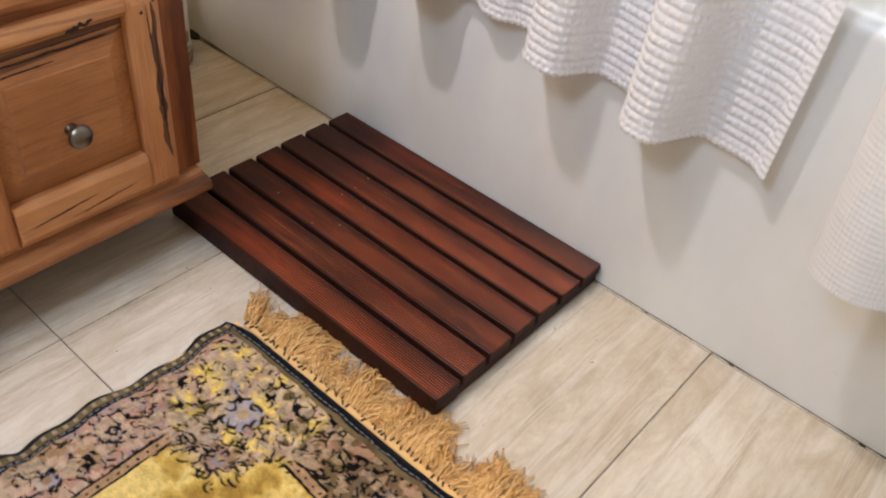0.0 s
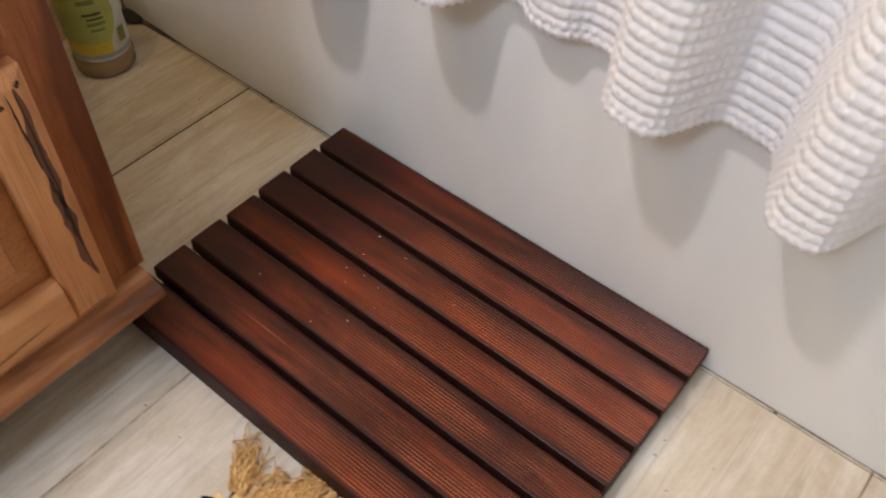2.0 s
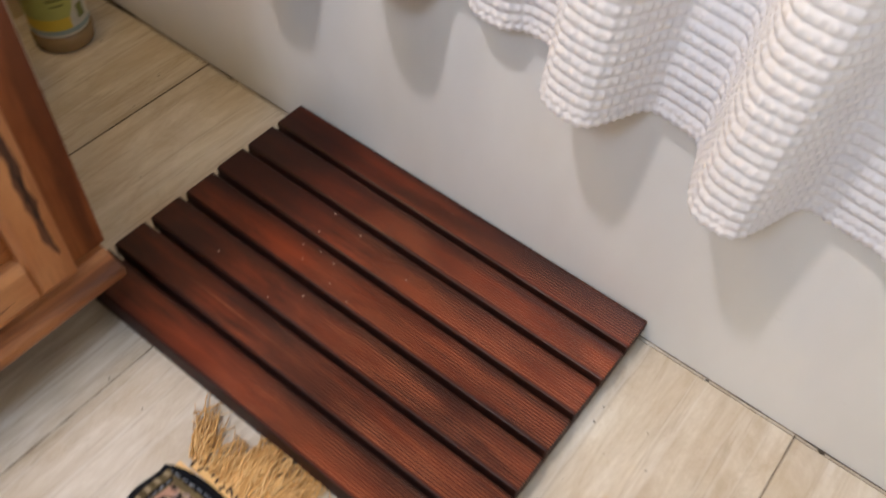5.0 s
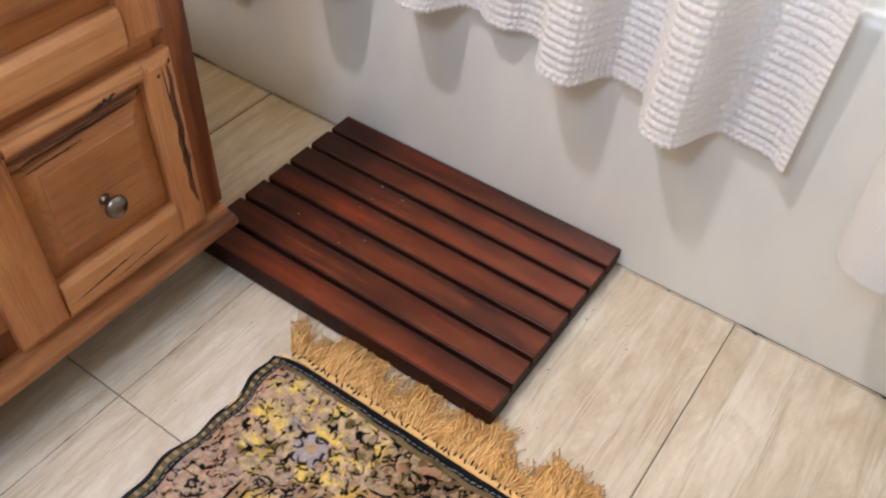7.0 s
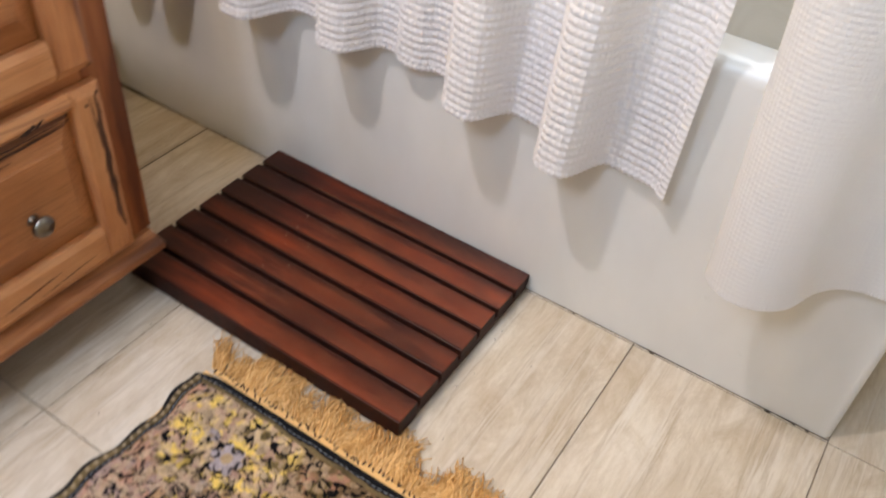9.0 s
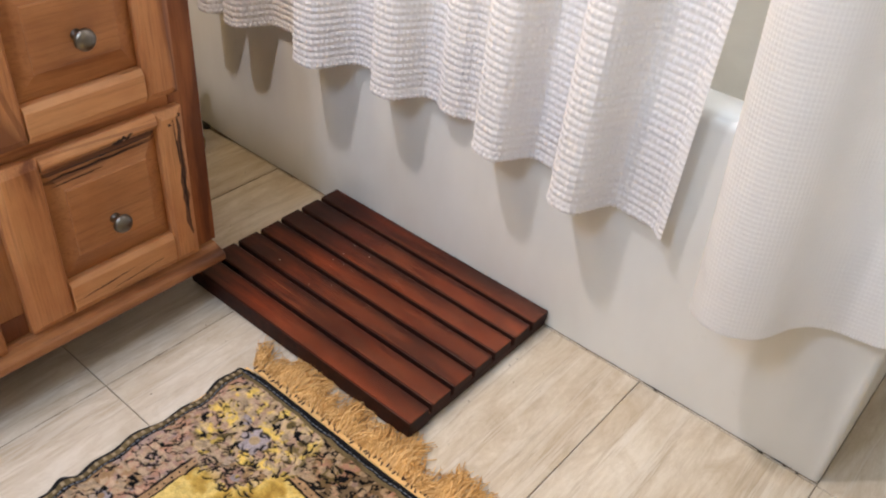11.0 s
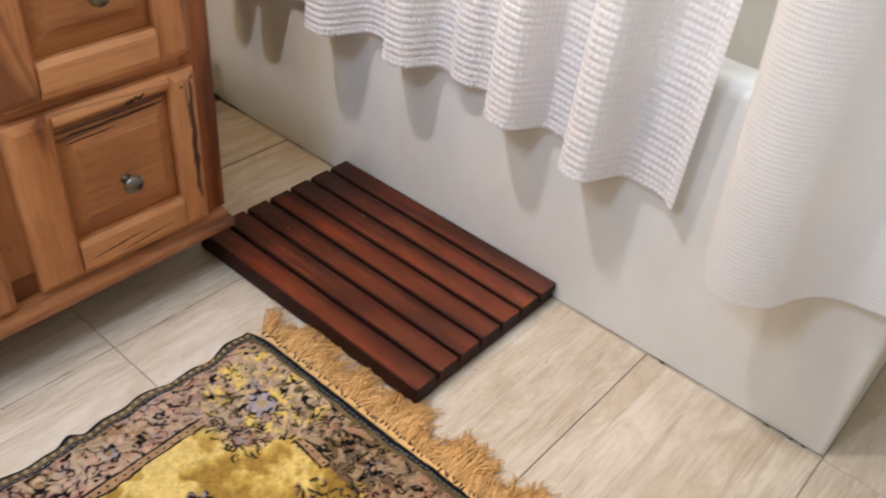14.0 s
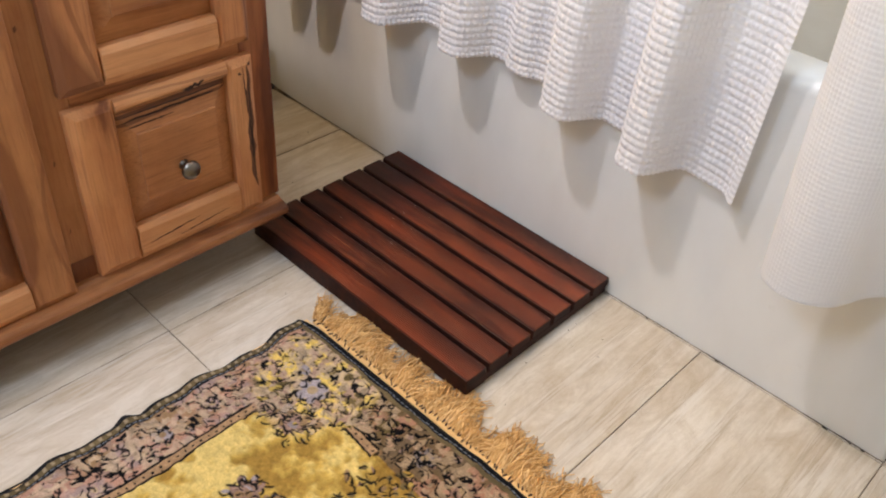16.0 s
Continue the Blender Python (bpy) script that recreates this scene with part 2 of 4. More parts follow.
# worn crests of the ribs, as the slats are laid out below
sep = n.node("ShaderNodeSeparateXYZ", Vector=n.coords((1, 1, 1)))
across = maths(n, "FLOORED_MODULO", maths(n, "ADD", sep.outputs["Y"], 0.0255 - 0.183 + 0.0226 - 0.0028 + 20 * 0.0528), 0.0528)
crest = maths(n, "SINE", maths(n, "MULTIPLY", across, 2 * math.pi * 11 / (0.0452 - 0.0056)))
crest = maths(n, "MULTIPLY", maths(n, "SUBTRACT", 0.35, crest), 0.9)
along = n.ramp(maths(n, "ADD", sep.outputs["X"], 0.5), (0.42, 0.0), (0.56, 1.0))
patch = n.ramp(n.noise(n.coords((9, 30, 30), 5.0), 1.0, 4, 0.6), (0.34, 0.20), (0.55, 1.0))
mask = n.mix(1.0, n.mix(1.0, n.ramp(crest, (0.55, 0.0), (0.95, 1.0)), along, "MULTIPLY"), patch, "MULTIPLY")
c = n.mix(mask, c, (0.54, 0.205, 0.095))
black = n.noise(n.coords((4.5, 16, 16), 4.0), 1.0, 5, 0.65, 0.4)
c = n.mix(n.ramp(black, (0.36, 0.60), (0.52, 0.0)), c, (0.022, 0.0065, 0.0042))
# ragged darker band along one edge of every slat
ragged = n.noise(n.coords((6, 30, 30), 6.0), 1.0, 4, 0.6)
edge_band = maths(n, "MULTIPLY", maths(n, "ADD", maths(n, "MULTIPLY", across, 22.0), ragged), 1 / 1.6)
c = n.mix(n.ramp(edge_band, (1.05 / 1.6, 0.0), (1.45 / 1.6, 0.80)), c, (0.020, 0.0058, 0.0038))
# the slats grow darker towards their left ends, with a ragged limit
left_end = maths(n, "ADD", maths(n, "ADD", sep.outputs["X"], 0.5), maths(n, "MULTIPLY", maths(n, "SUBTRACT", black, 0.5), 0.35))
c = n.mix(n.ramp(left_end, (0.23, 0.78), (0.42, 0.0)), c, (0.024, 0.0078, 0.0052))
r = n.node("ShaderNodeObjectInfo").outputs["Random"]
c = n.mix(n.ramp(r, (0.0, 0.0), (1.0, 0.5)), c, (0.62, 0.50, 0.45), "MULTIPLY")
n.colour(c)
n.rough(n.ramp(fine, (0.3, 0.30), (0.75, 0.50)))
n.bump(fine, 0.22, 0.0005)
mat_wood = n.m
# darker mat wood for the battens, and for painted shade in the gaps
n = Nodes("mat_batten_shade_wood", 0.6, 0, 0.2)
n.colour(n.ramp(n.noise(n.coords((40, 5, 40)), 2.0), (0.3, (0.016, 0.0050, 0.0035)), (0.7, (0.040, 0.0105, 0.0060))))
batten_shade_wood = n.m

n = Nodes("travertine_tile", 0.34)
v = n.coords((30, 3.2, 1), 11.0)
streak = n.noise(v, 1.0, 8, 0.78, 0.5)
cloud = n.noise(n.coords((20, 7, 1), 11.0), 1.0, 7, 0.72, 0.8)
thread = n.noise(n.coords((62, 12.0, 1), 6.0), 1.0, 8, 0.8, 0.5)
c = n.ramp(streak, (0.30, (0.33, 0.255, 0.170)), (0.43, (0.535, 0.465, 0.368)), (0.55, (0.625, 0.560, 0.468)), (0.72, (0.675, 0.615, 0.530)))
c = n.mix(n.ramp(cloud, (0.42, 0.0), (0.64, 0.70)), c, (0.43, 0.345, 0.240))
c = n.mix(n.ramp(thread, (0.55, 0.0), (0.70, 0.34)), c, (0.35, 0.26, 0.175))
grit = n.noise(n.coords((1, 0.45, 1), 3.0), 160, 4, 0.7)
c = n.mix(n.ramp(grit, (0.54, 0.0), (0.78, 0.22)), c, (0.36, 0.28, 0.215))
vein = n.noise(n.coords((16, 0.6, 1), 11.0), 1.0, 6, 0.62, 0.1)
c = n.mix(n.ramp(vein, (0.480, 0.0), (0.494, 0.24), (0.500, 0.24), (0.508, 0.0)), c, (0.27, 0.205, 0.14))
c = n.mix(n.ramp(vein, (0.505, 0.0), (0.516, 0.32), (0.524, 0.32), (0.540, 0.0)), c, (0.64, 0.60, 0.545))
dirt = n.noise(n.coords((1, 1, 1), 4.0), 70, 5, 0.7)
c = n.mix(n.ramp(dirt, (0.62, 0.0), (0.80, 0.25)), c, (0.25, 0.20, 0.15))
n.colour(c)
n.rough(n.ramp(cloud, (0.3, 0.30), (0.7, 0.46)))
n.bump(thread, 0.06, 0.0005)
floor_tile = n.m

n = Nodes("grout", 0.9)
n.colour(n.ramp(n.noise(n.coords((1, 1, 1)), 40, 4), (0.35, (0.10, 0.080, 0.058)), (0.65, (0.25, 0.205, 0.15))))
grout = n.m
n = Nodes("dark_grout", 0.9)
n.colour(n.ramp(n.noise(n.coords((1, 1, 1)), 60, 4), (0.35, (0.035, 0.026, 0.018)), (0.65, (0.14, 0.105, 0.070))))
dark_grout = n.m
n = Nodes("pale_grout", 0.9)
n.colour(n.ramp(n.noise(n.coords((1, 1, 1)), 30, 4), (0.40, (0.13, 0.098, 0.066)), (0.6, (0.40, 0.345, 0.27))))
pale_grout = n.m
n = Nodes("cream_paint", 0.6)
n.colour(n.ramp(n.noise(n.coords((1, 1, 1)), 5, 5), (0.3, (0.60, 0.47, 0.26)), (0.7, (0.66, 0.53, 0.31))))
n.bump(n.noise(n.coords((1, 1, 1)), 240, 3), 0.1, 0.0005)
cream_paint = n.m

n = Nodes("acrylic", 0.24)
smear = n.noise(n.coords((3, 3, 1.2)), 2.0, 4, 0.55)
c = n.ramp(smear, (0.3, (0.63, 0.62, 0.595)), (0.7, (0.73, 0.73, 0.715)))
spot = n.noise(n.coords((1, 1, 0.7)), 45, 5, 0.7)
c = n.mix(n.ramp(spot, (0.66, 0.0), (0.78, 0.25)), c, (0.46, 0.43, 0.37))
n.colour(c)
n.rough(n.ramp(smear, (0.3, 0.31), (0.7, 0.36)))
acrylic = n.m

n = Nodes("caulk", 0.7)
c = n.ramp(n.noise(n.coords((1, 0.3, 0.3)), 16, 5, 0.7), (0.40, (0.035, 0.028, 0.022)), (0.52, (0.12, 0.095, 0.07)), (0.66, (0.28, 0.24, 0.19)))
n.colour(c)
caulk = n.m
mould = Nodes("black_mould", 0.9).colour((0.014, 0.013, 0.013)).m

n = Nodes("cotton_waffle", 0.92, 0, 0.15)
v = n.coords((1, 1, 1))
c = n.ramp(n.noise(v, 8, 4), (0.3, (0.84, 0.83, 0.865)), (0.7, (0.88, 0.87, 0.905)))
n.colour(c)
n.bump(n.noise(n.coords((1, 1, 1)), 900, 3, 0.6), 0.25, 0.0004)
n.translucent(0.32, (0.84, 0.83, 0.82))
cotton = n.m

n = Nodes("fine_weave", 0.85, 0, 0.2)
v = n.coords((1, 1, 1))
c = n.ramp(n.noise(v, 6, 4), (0.3, (0.82, 0.82, 0.845)), (0.7, (0.87, 0.87, 0.895)))
n.colour(c)
n.bump(n.noise(n.coords((1, 1, 1)), 700, 3, 0.6), 0.2, 0.0004)
n.translucent(0.38, (0.84, 0.84, 0.84))
fine_weave = n.m

n = Nodes("painted_wall", 0.6)
c = n.ramp(n.noise(n.coords((1, 1, 1)), 5, 5), (0.3, (0.45, 0.405, 0.32)), (0.7, (0.50, 0.450, 0.36)))
n.colour(c)
n.bump(n.noise(n.coords((1, 1, 1)), 240, 3), 0.1, 0.0005)
paint = n.m
n = Nodes("wall_tile", 0.22)
n.colour(n.ramp(n.noise(n.coords((3, 3, 3), 5.0), 2, 5, 0.6, 0.8), (0.3, (0.72, 0.69, 0.62)), (0.6, (0.82, 0.80, 0.74))))
wall_tile = n.m

n = Nodes("rug_pile", 0.95, 0, 0.05)
a = n.node("ShaderNodeAttribute")
a.attribute_name = "pattern"
tuft = n.noise(n.coords((1, 1, 1)), 420, 3, 0.7)
c = n.mix(n.ramp(tuft, (0.35, 0.45), (0.62, 0.0)), a.outputs["Color"], (0.45, 0.40, 0.36), "MULTIPLY")
n.colour(c)
n.bump(tuft, 0.7, 0.0015)
n.shader.inputs["Sheen Weight"].default_value = 0.05
rug_pile = n.m
n = Nodes("fringe_yarn", 0.85, 0, 0.15)
ri = n.node("ShaderNodeNewGeometry").outputs["Random Per Island"]
n.colour(n.ramp(ri, (0.0, (0.50, 0.265, 0.090)), (0.5, (0.69, 0.410, 0.155)), (1.0, (0.82, 0.55, 0.26))))
yarn = n.m


def plain(name, colour, roughness=0.45, spread=0.12, scale=30):
    n = Nodes(name, roughness)
    lo = tuple(k * (1 - spread) for k in colour)
    hi = tuple(min(k * (1 + spread), 1) for k in colour)
    n.colour(n.ramp(n.noise(n.coords((1, 1, 1)), scale, 4), (0.3, lo), (0.7, hi)))
    return n.m


soft_green = plain("soft_green_label", (0.40, 0.43, 0.12), 0.35, 0.2, 14)
white_plastic = plain("white_plastic", (0.66, 0.64, 0.58), 0.35)
yellow_label = plain("yellow_label", (0.62, 0.46, 0.05), 0.35, 0.15, 14)
blue_band = plain("blue_band", (0.30, 0.38, 0.40), 0.4)
ink = plain("label_ink", (0.06, 0.075, 0.03), 0.5)
dull_ink = plain("label_ink_pale", (0.20, 0.22, 0.06), 0.5)
amber_base = plain("amber_plastic", (0.30, 0.20, 0.10), 0.25)
teal_label = plain("teal_label", (0.03, 0.13, 0.09), 0.35)
crumb_brown = plain("crumb", (0.04, 0.03, 0.02), 0.9)
white_chip = plain("pale_chip", (0.6, 0.48, 0.38), 0.8)

# ---- setting ----
X0, X1, Y0, Y1, TOP = -0.475, 1.95, -2.05, 0.80, 2.30
wall_left = tagged(part("wall_left", box((X0 - 0.12, Y0 - 0.12, -0.1), (X0, Y1 + 0.12, TOP)), cream_paint), "plain cream painted bathroom wall behind the vanity", "wall", kind="structure")
wall_right = tagged(part("wall_right", box((X1, Y0 - 0.12, -0.1), (X1 + 0.12, Y1 + 0.12, TOP)), paint), "plain tan painted bathroom wall", "wall", kind="structure")
wall_near = tagged(part("wall_near", box((X0, Y0 - 0.12, -0.1), (X1, Y0, TOP)), paint), "plain tan painted bathroom wall", "wall", kind="structure")
wall_far = tagged(part("wall_far", box((X0, Y1, -0.1), (X1, Y1 + 0.12, TOP)), pale_grout), "cream tiled wall behind the bathtub", "wall", kind="structure")
ceiling = tagged(part("ceiling", box((X0 - 0.12, Y0 - 0.12, TOP), (X1 + 0.12, Y1 + 0.12, TOP + 0.1)), paint), "plain tan painted ceiling", "ceiling", kind="structure")
floor = tagged(part("floor", box((X0, Y0, -0.1), (X1, Y1, -0.0022)), grout), "cream travertine-look tiled bathroom floor with dark grout", "floor", kind="structure")

# ---- bathtub ----
TUB_L, TUB_R, TUB_H = X0 + 0.002, 1.031, 0.503
tub = thing("bathtub", (0.28, 0.38, 0), "white acrylic bathtub with a flat apron, dirty caulk at its foot", "bathtub")
profile = [(0.0, 0.001), (0.0, TUB_H - 0.026), (0.0015, TUB_H - 0.017), (0.006, TUB_H - 0.009), (0.013, TUB_H - 0.0035), (0.022, TUB_H - 0.0008), (0.032, TUB_H), (0.058, TUB_H), (0.068, TUB_H - 0.004), (0.074, TUB_H - 0.014), (0.10, 0.12), (0.05, 0.10), (0.05, 0.001)]
apron = smooth(part("apron", prism(profile, 0, TUB_L, TUB_R - 0.012), acrylic, tub))
apron.data.set_sharp_from_angle(angle=radians(40))
bm = bmesh.new()
corner = []
for z, r in ((0.001, 0.0), (TUB_H - 0.016, 0.0), (TUB_H - 0.005, 0.004), (TUB_H, 0.016)):
    ring = []
    for k in range(7):
        a = math.pi / 2 * k / 6
        ring.append(bm.verts.new((TUB_R - 0.012 + (0.012 - r * 0.6) * math.sin(a), 0.012 - (0.012 - r * 0.6) * math.cos(a), z)))
    ring.append(bm.verts.new((TUB_R - r * 0.6, 0.752, z)))
    corner.append(ring)
for lo, hi in zip(corner, corner[1:]):
    for k in range(7):
        bm.faces.new((lo[k], lo[k + 1], hi[k + 1], hi[k]))
smooth(part("end_panel", bm, acrylic, tub))
part("end_rim", box((0.95, 0.075, 0.30), (TUB_R - 0.012, 0.70, TUB_H), 0.008), acrylic, tub)
part("basin", box((TUB_L, 0.051, 0.06), (0.97, 0.780, 0.12), 0.02), acrylic, tub)
bm = bmesh.new()
rng = random.Random(4)
rows = []
for k in range(151):
    x = TUB_L + (TUB_R - TUB_L) * k / 150
    w = 0.0010 + 0.0009 * noise.noise((x * 22, 0, 0)) + 0.0050 * math.exp(-((x - TUB_L) / 0.10) ** 2)
    w = max(w, 0.0008)
    rows.append([bm.verts.new((x, 0.0004, 0.0005 + w * 1.2)), bm.verts.new((x, -w * 0.6, 0.0005 + w * 0.8)), bm.verts.new((x, -w * 1.3, 0.0006))])
for p, q in zip(rows, rows[1:]):
    for k in range(2):
        bm.faces.new((p[k], p[k + 1], q[k + 1], q[k]))
smooth(part("caulk_line", bm, caulk, tub, "blackened old caulk"))
bm = lathe([(0.001, 0.0), (0.018, 0.001), (0.021, 0.006), (0.015, 0.014), (0.003, 0.018)], (TUB_L + 0.020, -0.004, 0.0005), n=12)
for v in bm.verts:
    v.co.x = TUB_L + (v.co.x - TUB_L) * 1.25
    v.co += 0.005 * Vector(noise.noise_vector(v.co * 90))
    v.co.z = max(v.co.z * 0.55, 0.0004)
    v.co.y = min(v.co.y, 0.0)
part("corner_joint", box((TUB_L - 0.001, -0.0016, 0.004), (TUB_L + 0.0022, -0.0001, TUB_H), 0.0004, 1), bark, tub, "blackened upright joint")
smooth(part("mould_patch", bm, mould, tub, "black mould in the caulk"))


# ---- shower curtains ----
def waffle(s, z, cell, depth):
    """Height of a waffle weave: rows of plump stitches, parted by narrow furrows, deepest between the rows."""
    u, v = np.abs(np.mod(s / (cell * 0.80), 1) - 0.5) * 2, np.abs(np.mod(z / cell, 1) - 0.5) * 2
    return depth * (1 - (1 - v) ** 2.0) * (0.36 + 0.64 * u ** 1.2)


def cloth(name, line, hem, top, cell, depth, step, material, parent, fine_top, beads, loose, lean=lambda z: 0 * z, side_hem=()):
    """A hanging sheet that follows a line (points by arc length), with woven relief up to fine_top and a knotted hem."""
    d = np.r_[0, np.cumsum(np.hypot(*np.diff(line, axis=0).T))]
    s = np.arange(0, d[-1], step)
    px, py = np.interp(s, d, line[:, 0]), np.interp(s, d, line[:, 1])
    tx, ty = np.gradient(px), np.gradient(py)
    ln = np.hypot(tx, ty)
    nx, ny = ty / ln, -tx / ln
    rise = np.r_[np.arange(0, fine_top, step), np.linspace(fine_top, top - hem[1].mean(), 14)]
    base = np.interp(px, *hem)
    S, R = np.meshgrid(s, rise)
    Z = base[None, :] + R * (top - base[None, :]) / rise[-1]
    rnd = np.random.RandomState(len(s))
    wide = rnd.rand(40, 80)
    a, b = np.clip(R / (rise[-1] + 0.01), 0, 0.99) * 150, S / (d[-1] + 0.01) * 78
    i, j = np.clip(a.astype(int), 0, 38), b.astype(int)
    fa, fb = np.clip(a - i, 0, 1), b - j
    rumple = wide[i, j] * (1 - fa) * (1 - fb) + wide[i + 1, j] * fa * (1 - fb) + wide[i, j + 1] * (1 - fa) * fb + wide[i + 1, j + 1] * fa * fb - 0.5
    rumple = rumple * loose
    h = waffle(S + 0.003 * rumple, R + 0.0025 * rumple, cell, depth) * (1 + 0.5 * rumple) + 0.0022 * rumple
    h = np.where(R > fine_top, depth * 0.4, h)
    edge = R < cell * 0.7
    knot = depth * 0.9 + 0.0010 * np.sin(2 * math.pi * (S + 0.004 * rumple) / beads) * (1 + rumple)
    h = np.where(edge, knot * np.sqrt(np.clip(1 - ((R - cell * 0.34) / (cell * 0.38)) ** 2, 0.05, 1)), h)
    for a in side_hem:
        near = np.abs(S - (a if a > 0 else s[-1] + a)) < cell * 0.55
        h = np.where(near, depth * 1.0 + 0.0006 * np.sin(2 * math.pi * R / beads), h)
    fall = np.clip(1 - 0.25 * (Z - 0.3) / (top - 0.3), 0, 1)
    mid_y = py.mean()
    X = px[None, :] + nx[None, :] * h + lean(Z)
    Y = mid_y + (py[None, :] - mid_y) * fall + ny[None, :] * h
    Z = Z - np.where(R < step * 0.5, 0.0018 * (0.5 + 0.5 * np.sin(2 * math.pi * (S + 0.004 * rumple) / beads)) + 0.003 * rumple, 0)
    ob = grid_mesh(name, np.stack([X, Y, Z], -1).reshape(-1, 3), len(s), len(rise), material, parent)
    return ob


FOLDS = ((-0.300, 0.062, 0.034), (-0.212, 0.066, 0.037), (0.004, 0.080, 0.046), (0.178, 0.062, 0.040), (0.292, 0.016, 0.026),
         (0.408, 0.068, 0.040), (0.562, 0.078, 0.038), (0.735, 0.018, 0.045))
xs = np.linspace(-0.345, 0.708, 900)
ys = -0.015 - sum(d * np.exp(-np.abs((xs - c) / w) ** 4.0) for c, d, w in FOLDS)
waffle_curtain = thing("shower_curtain", (0.2, -0.05, 0.31), "white waffle-weave cotton shower curtain hanging outside the bathtub", "curtain", "shower curtains")
cloth("cloth", np.stack([xs, ys], -1), (np.array([-0.5, 0.2, 0.38, 0.55, 0.71]), np.array([0.345, 0.345, 0.335, 0.314, 0.300])), TOP, 0.0119, 0.0033, 0.0015, cotton,
      waffle_curtain, 0.52, 0.0090, 0.30, lambda z: 0.035 * (z - 0.3), (0.006, -0.006))


def curve_through(points, n):
    """A smooth line through a few points."""
    p = np.array([points[0], *points, points[-1]], float)
    out = []
    for k in range(1, len(p) - 2):
        t = np.linspace(0, 1, n, endpoint=False)[:, None]
        out.append(0.5 * (2 * p[k] + (p[k + 1] - p[k - 1]) * t + (2 * p[k - 1] - 5 * p[k] + 4 * p[k + 1] - p[k + 2]) * t**2 + (3 * p[k] - p[k - 1] - 3 * p[k + 1] + p[k + 2]) * t**3))
    return np.concatenate(out + [p[-1:]])


fine_curtain = thing("shower_curtain", (1.0, -0.08, 0.29), "white finely woven shower curtain gathered in soft round folds", "curtain", "shower curtains")
cloth("cloth", curve_through([(0.850, -0.045), (0.812, -0.075), (0.800, -0.112), (0.822, -0.138), (0.860, -0.143), (0.898, -0.118), (0.922, -0.065), (0.952, -0.036), (0.995, -0.036), (1.040, -0.042), (1.090, -0.046), (1.14, -0.040), (1.20, -0.05), (1.26, -0.09)], 30),
      (np.array([0.8, 0.95, 1.02, 1.075, 1.3]), np.array([0.288, 0.290, 0.303, 0.335, 0.345])), TOP, 0.0066, 0.0008, 0.0012, fine_weave, fine_curtain, 0.52, 0.004, 0.10, lambda z: -0.045 * (z - 0.29))

# ---- vanity ----
FACE, FRAME = 0.070, 0.050
VY0, VY1, VTOP = -1.46, -0.340, 0.80
vanity = thing("vanity", (-0.2, -0.9, 0), "knotty hickory bathroom vanity with raised-panel drawers and nickel knobs", "vanity")
part("carcass", box((X0 + 0.002, VY0, 0.113), (FRAME - 0.020, VY1 - 0.0005, VTOP), 0.001), wood_frame, vanity)
# plinth coloured as dark as its shaded recess
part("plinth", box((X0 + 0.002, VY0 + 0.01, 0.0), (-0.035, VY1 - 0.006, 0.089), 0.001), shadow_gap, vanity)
# face frame: stiles and rails
for a, b in ((-0.395, VY1), (-0.725, -0.660), (-1.46, -1.40)):
    part("stile", box((FRAME - 0.020, a, 0.113), (FRAME, b, VTOP), 0.0012), wood_frame_red if b == VY1 else wood_pale_up, vanity)
for a, b in ((-0.660, -0.395), (-1.40, -0.725)):
    for z0, z1 in ((0.113, 0.135), (0.375, 0.425), (0.655, 0.70), (0.775, VTOP)):
        if b < -0.7 and 0.3 < z0 < 0.5:
            continue
        part("rail", box((FRAME - 0.020, a, z0), (FRAME - 0.0005, b, z1), 0.0012), wood_across, vanity)
# base moulding
profile = [(X0 + 0.002, 0.0865), (0.079, 0.0865), (0.0845, 0.0900), (0.0860, 0.0965), (0.0840, 0.1030), (0.0770, 0.1065), (0.062, 0.1080), (0.058, 0.1128), (X0 + 0.002, 0.1128)]
bm = prism([(p, q) for p, q in profile], 1, VY0, -0.3465, 0.0012)
part("base_moulding", bm, wood_ledge, vanity)
part("rail_end", box((FRAME - 0.002, -0.7115, 0.1132), (FRAME + 0.0012, -0.6765, 0.150), 0.0008), wood_dark, vanity, "dark red-brown heartwood")
part("top_panel", box((X0 + 0.002, VY0 - 0.01, VTOP), (0.088, VY1 + 0.010, VTOP + 0.03), 0.004), white_plastic, vanity)


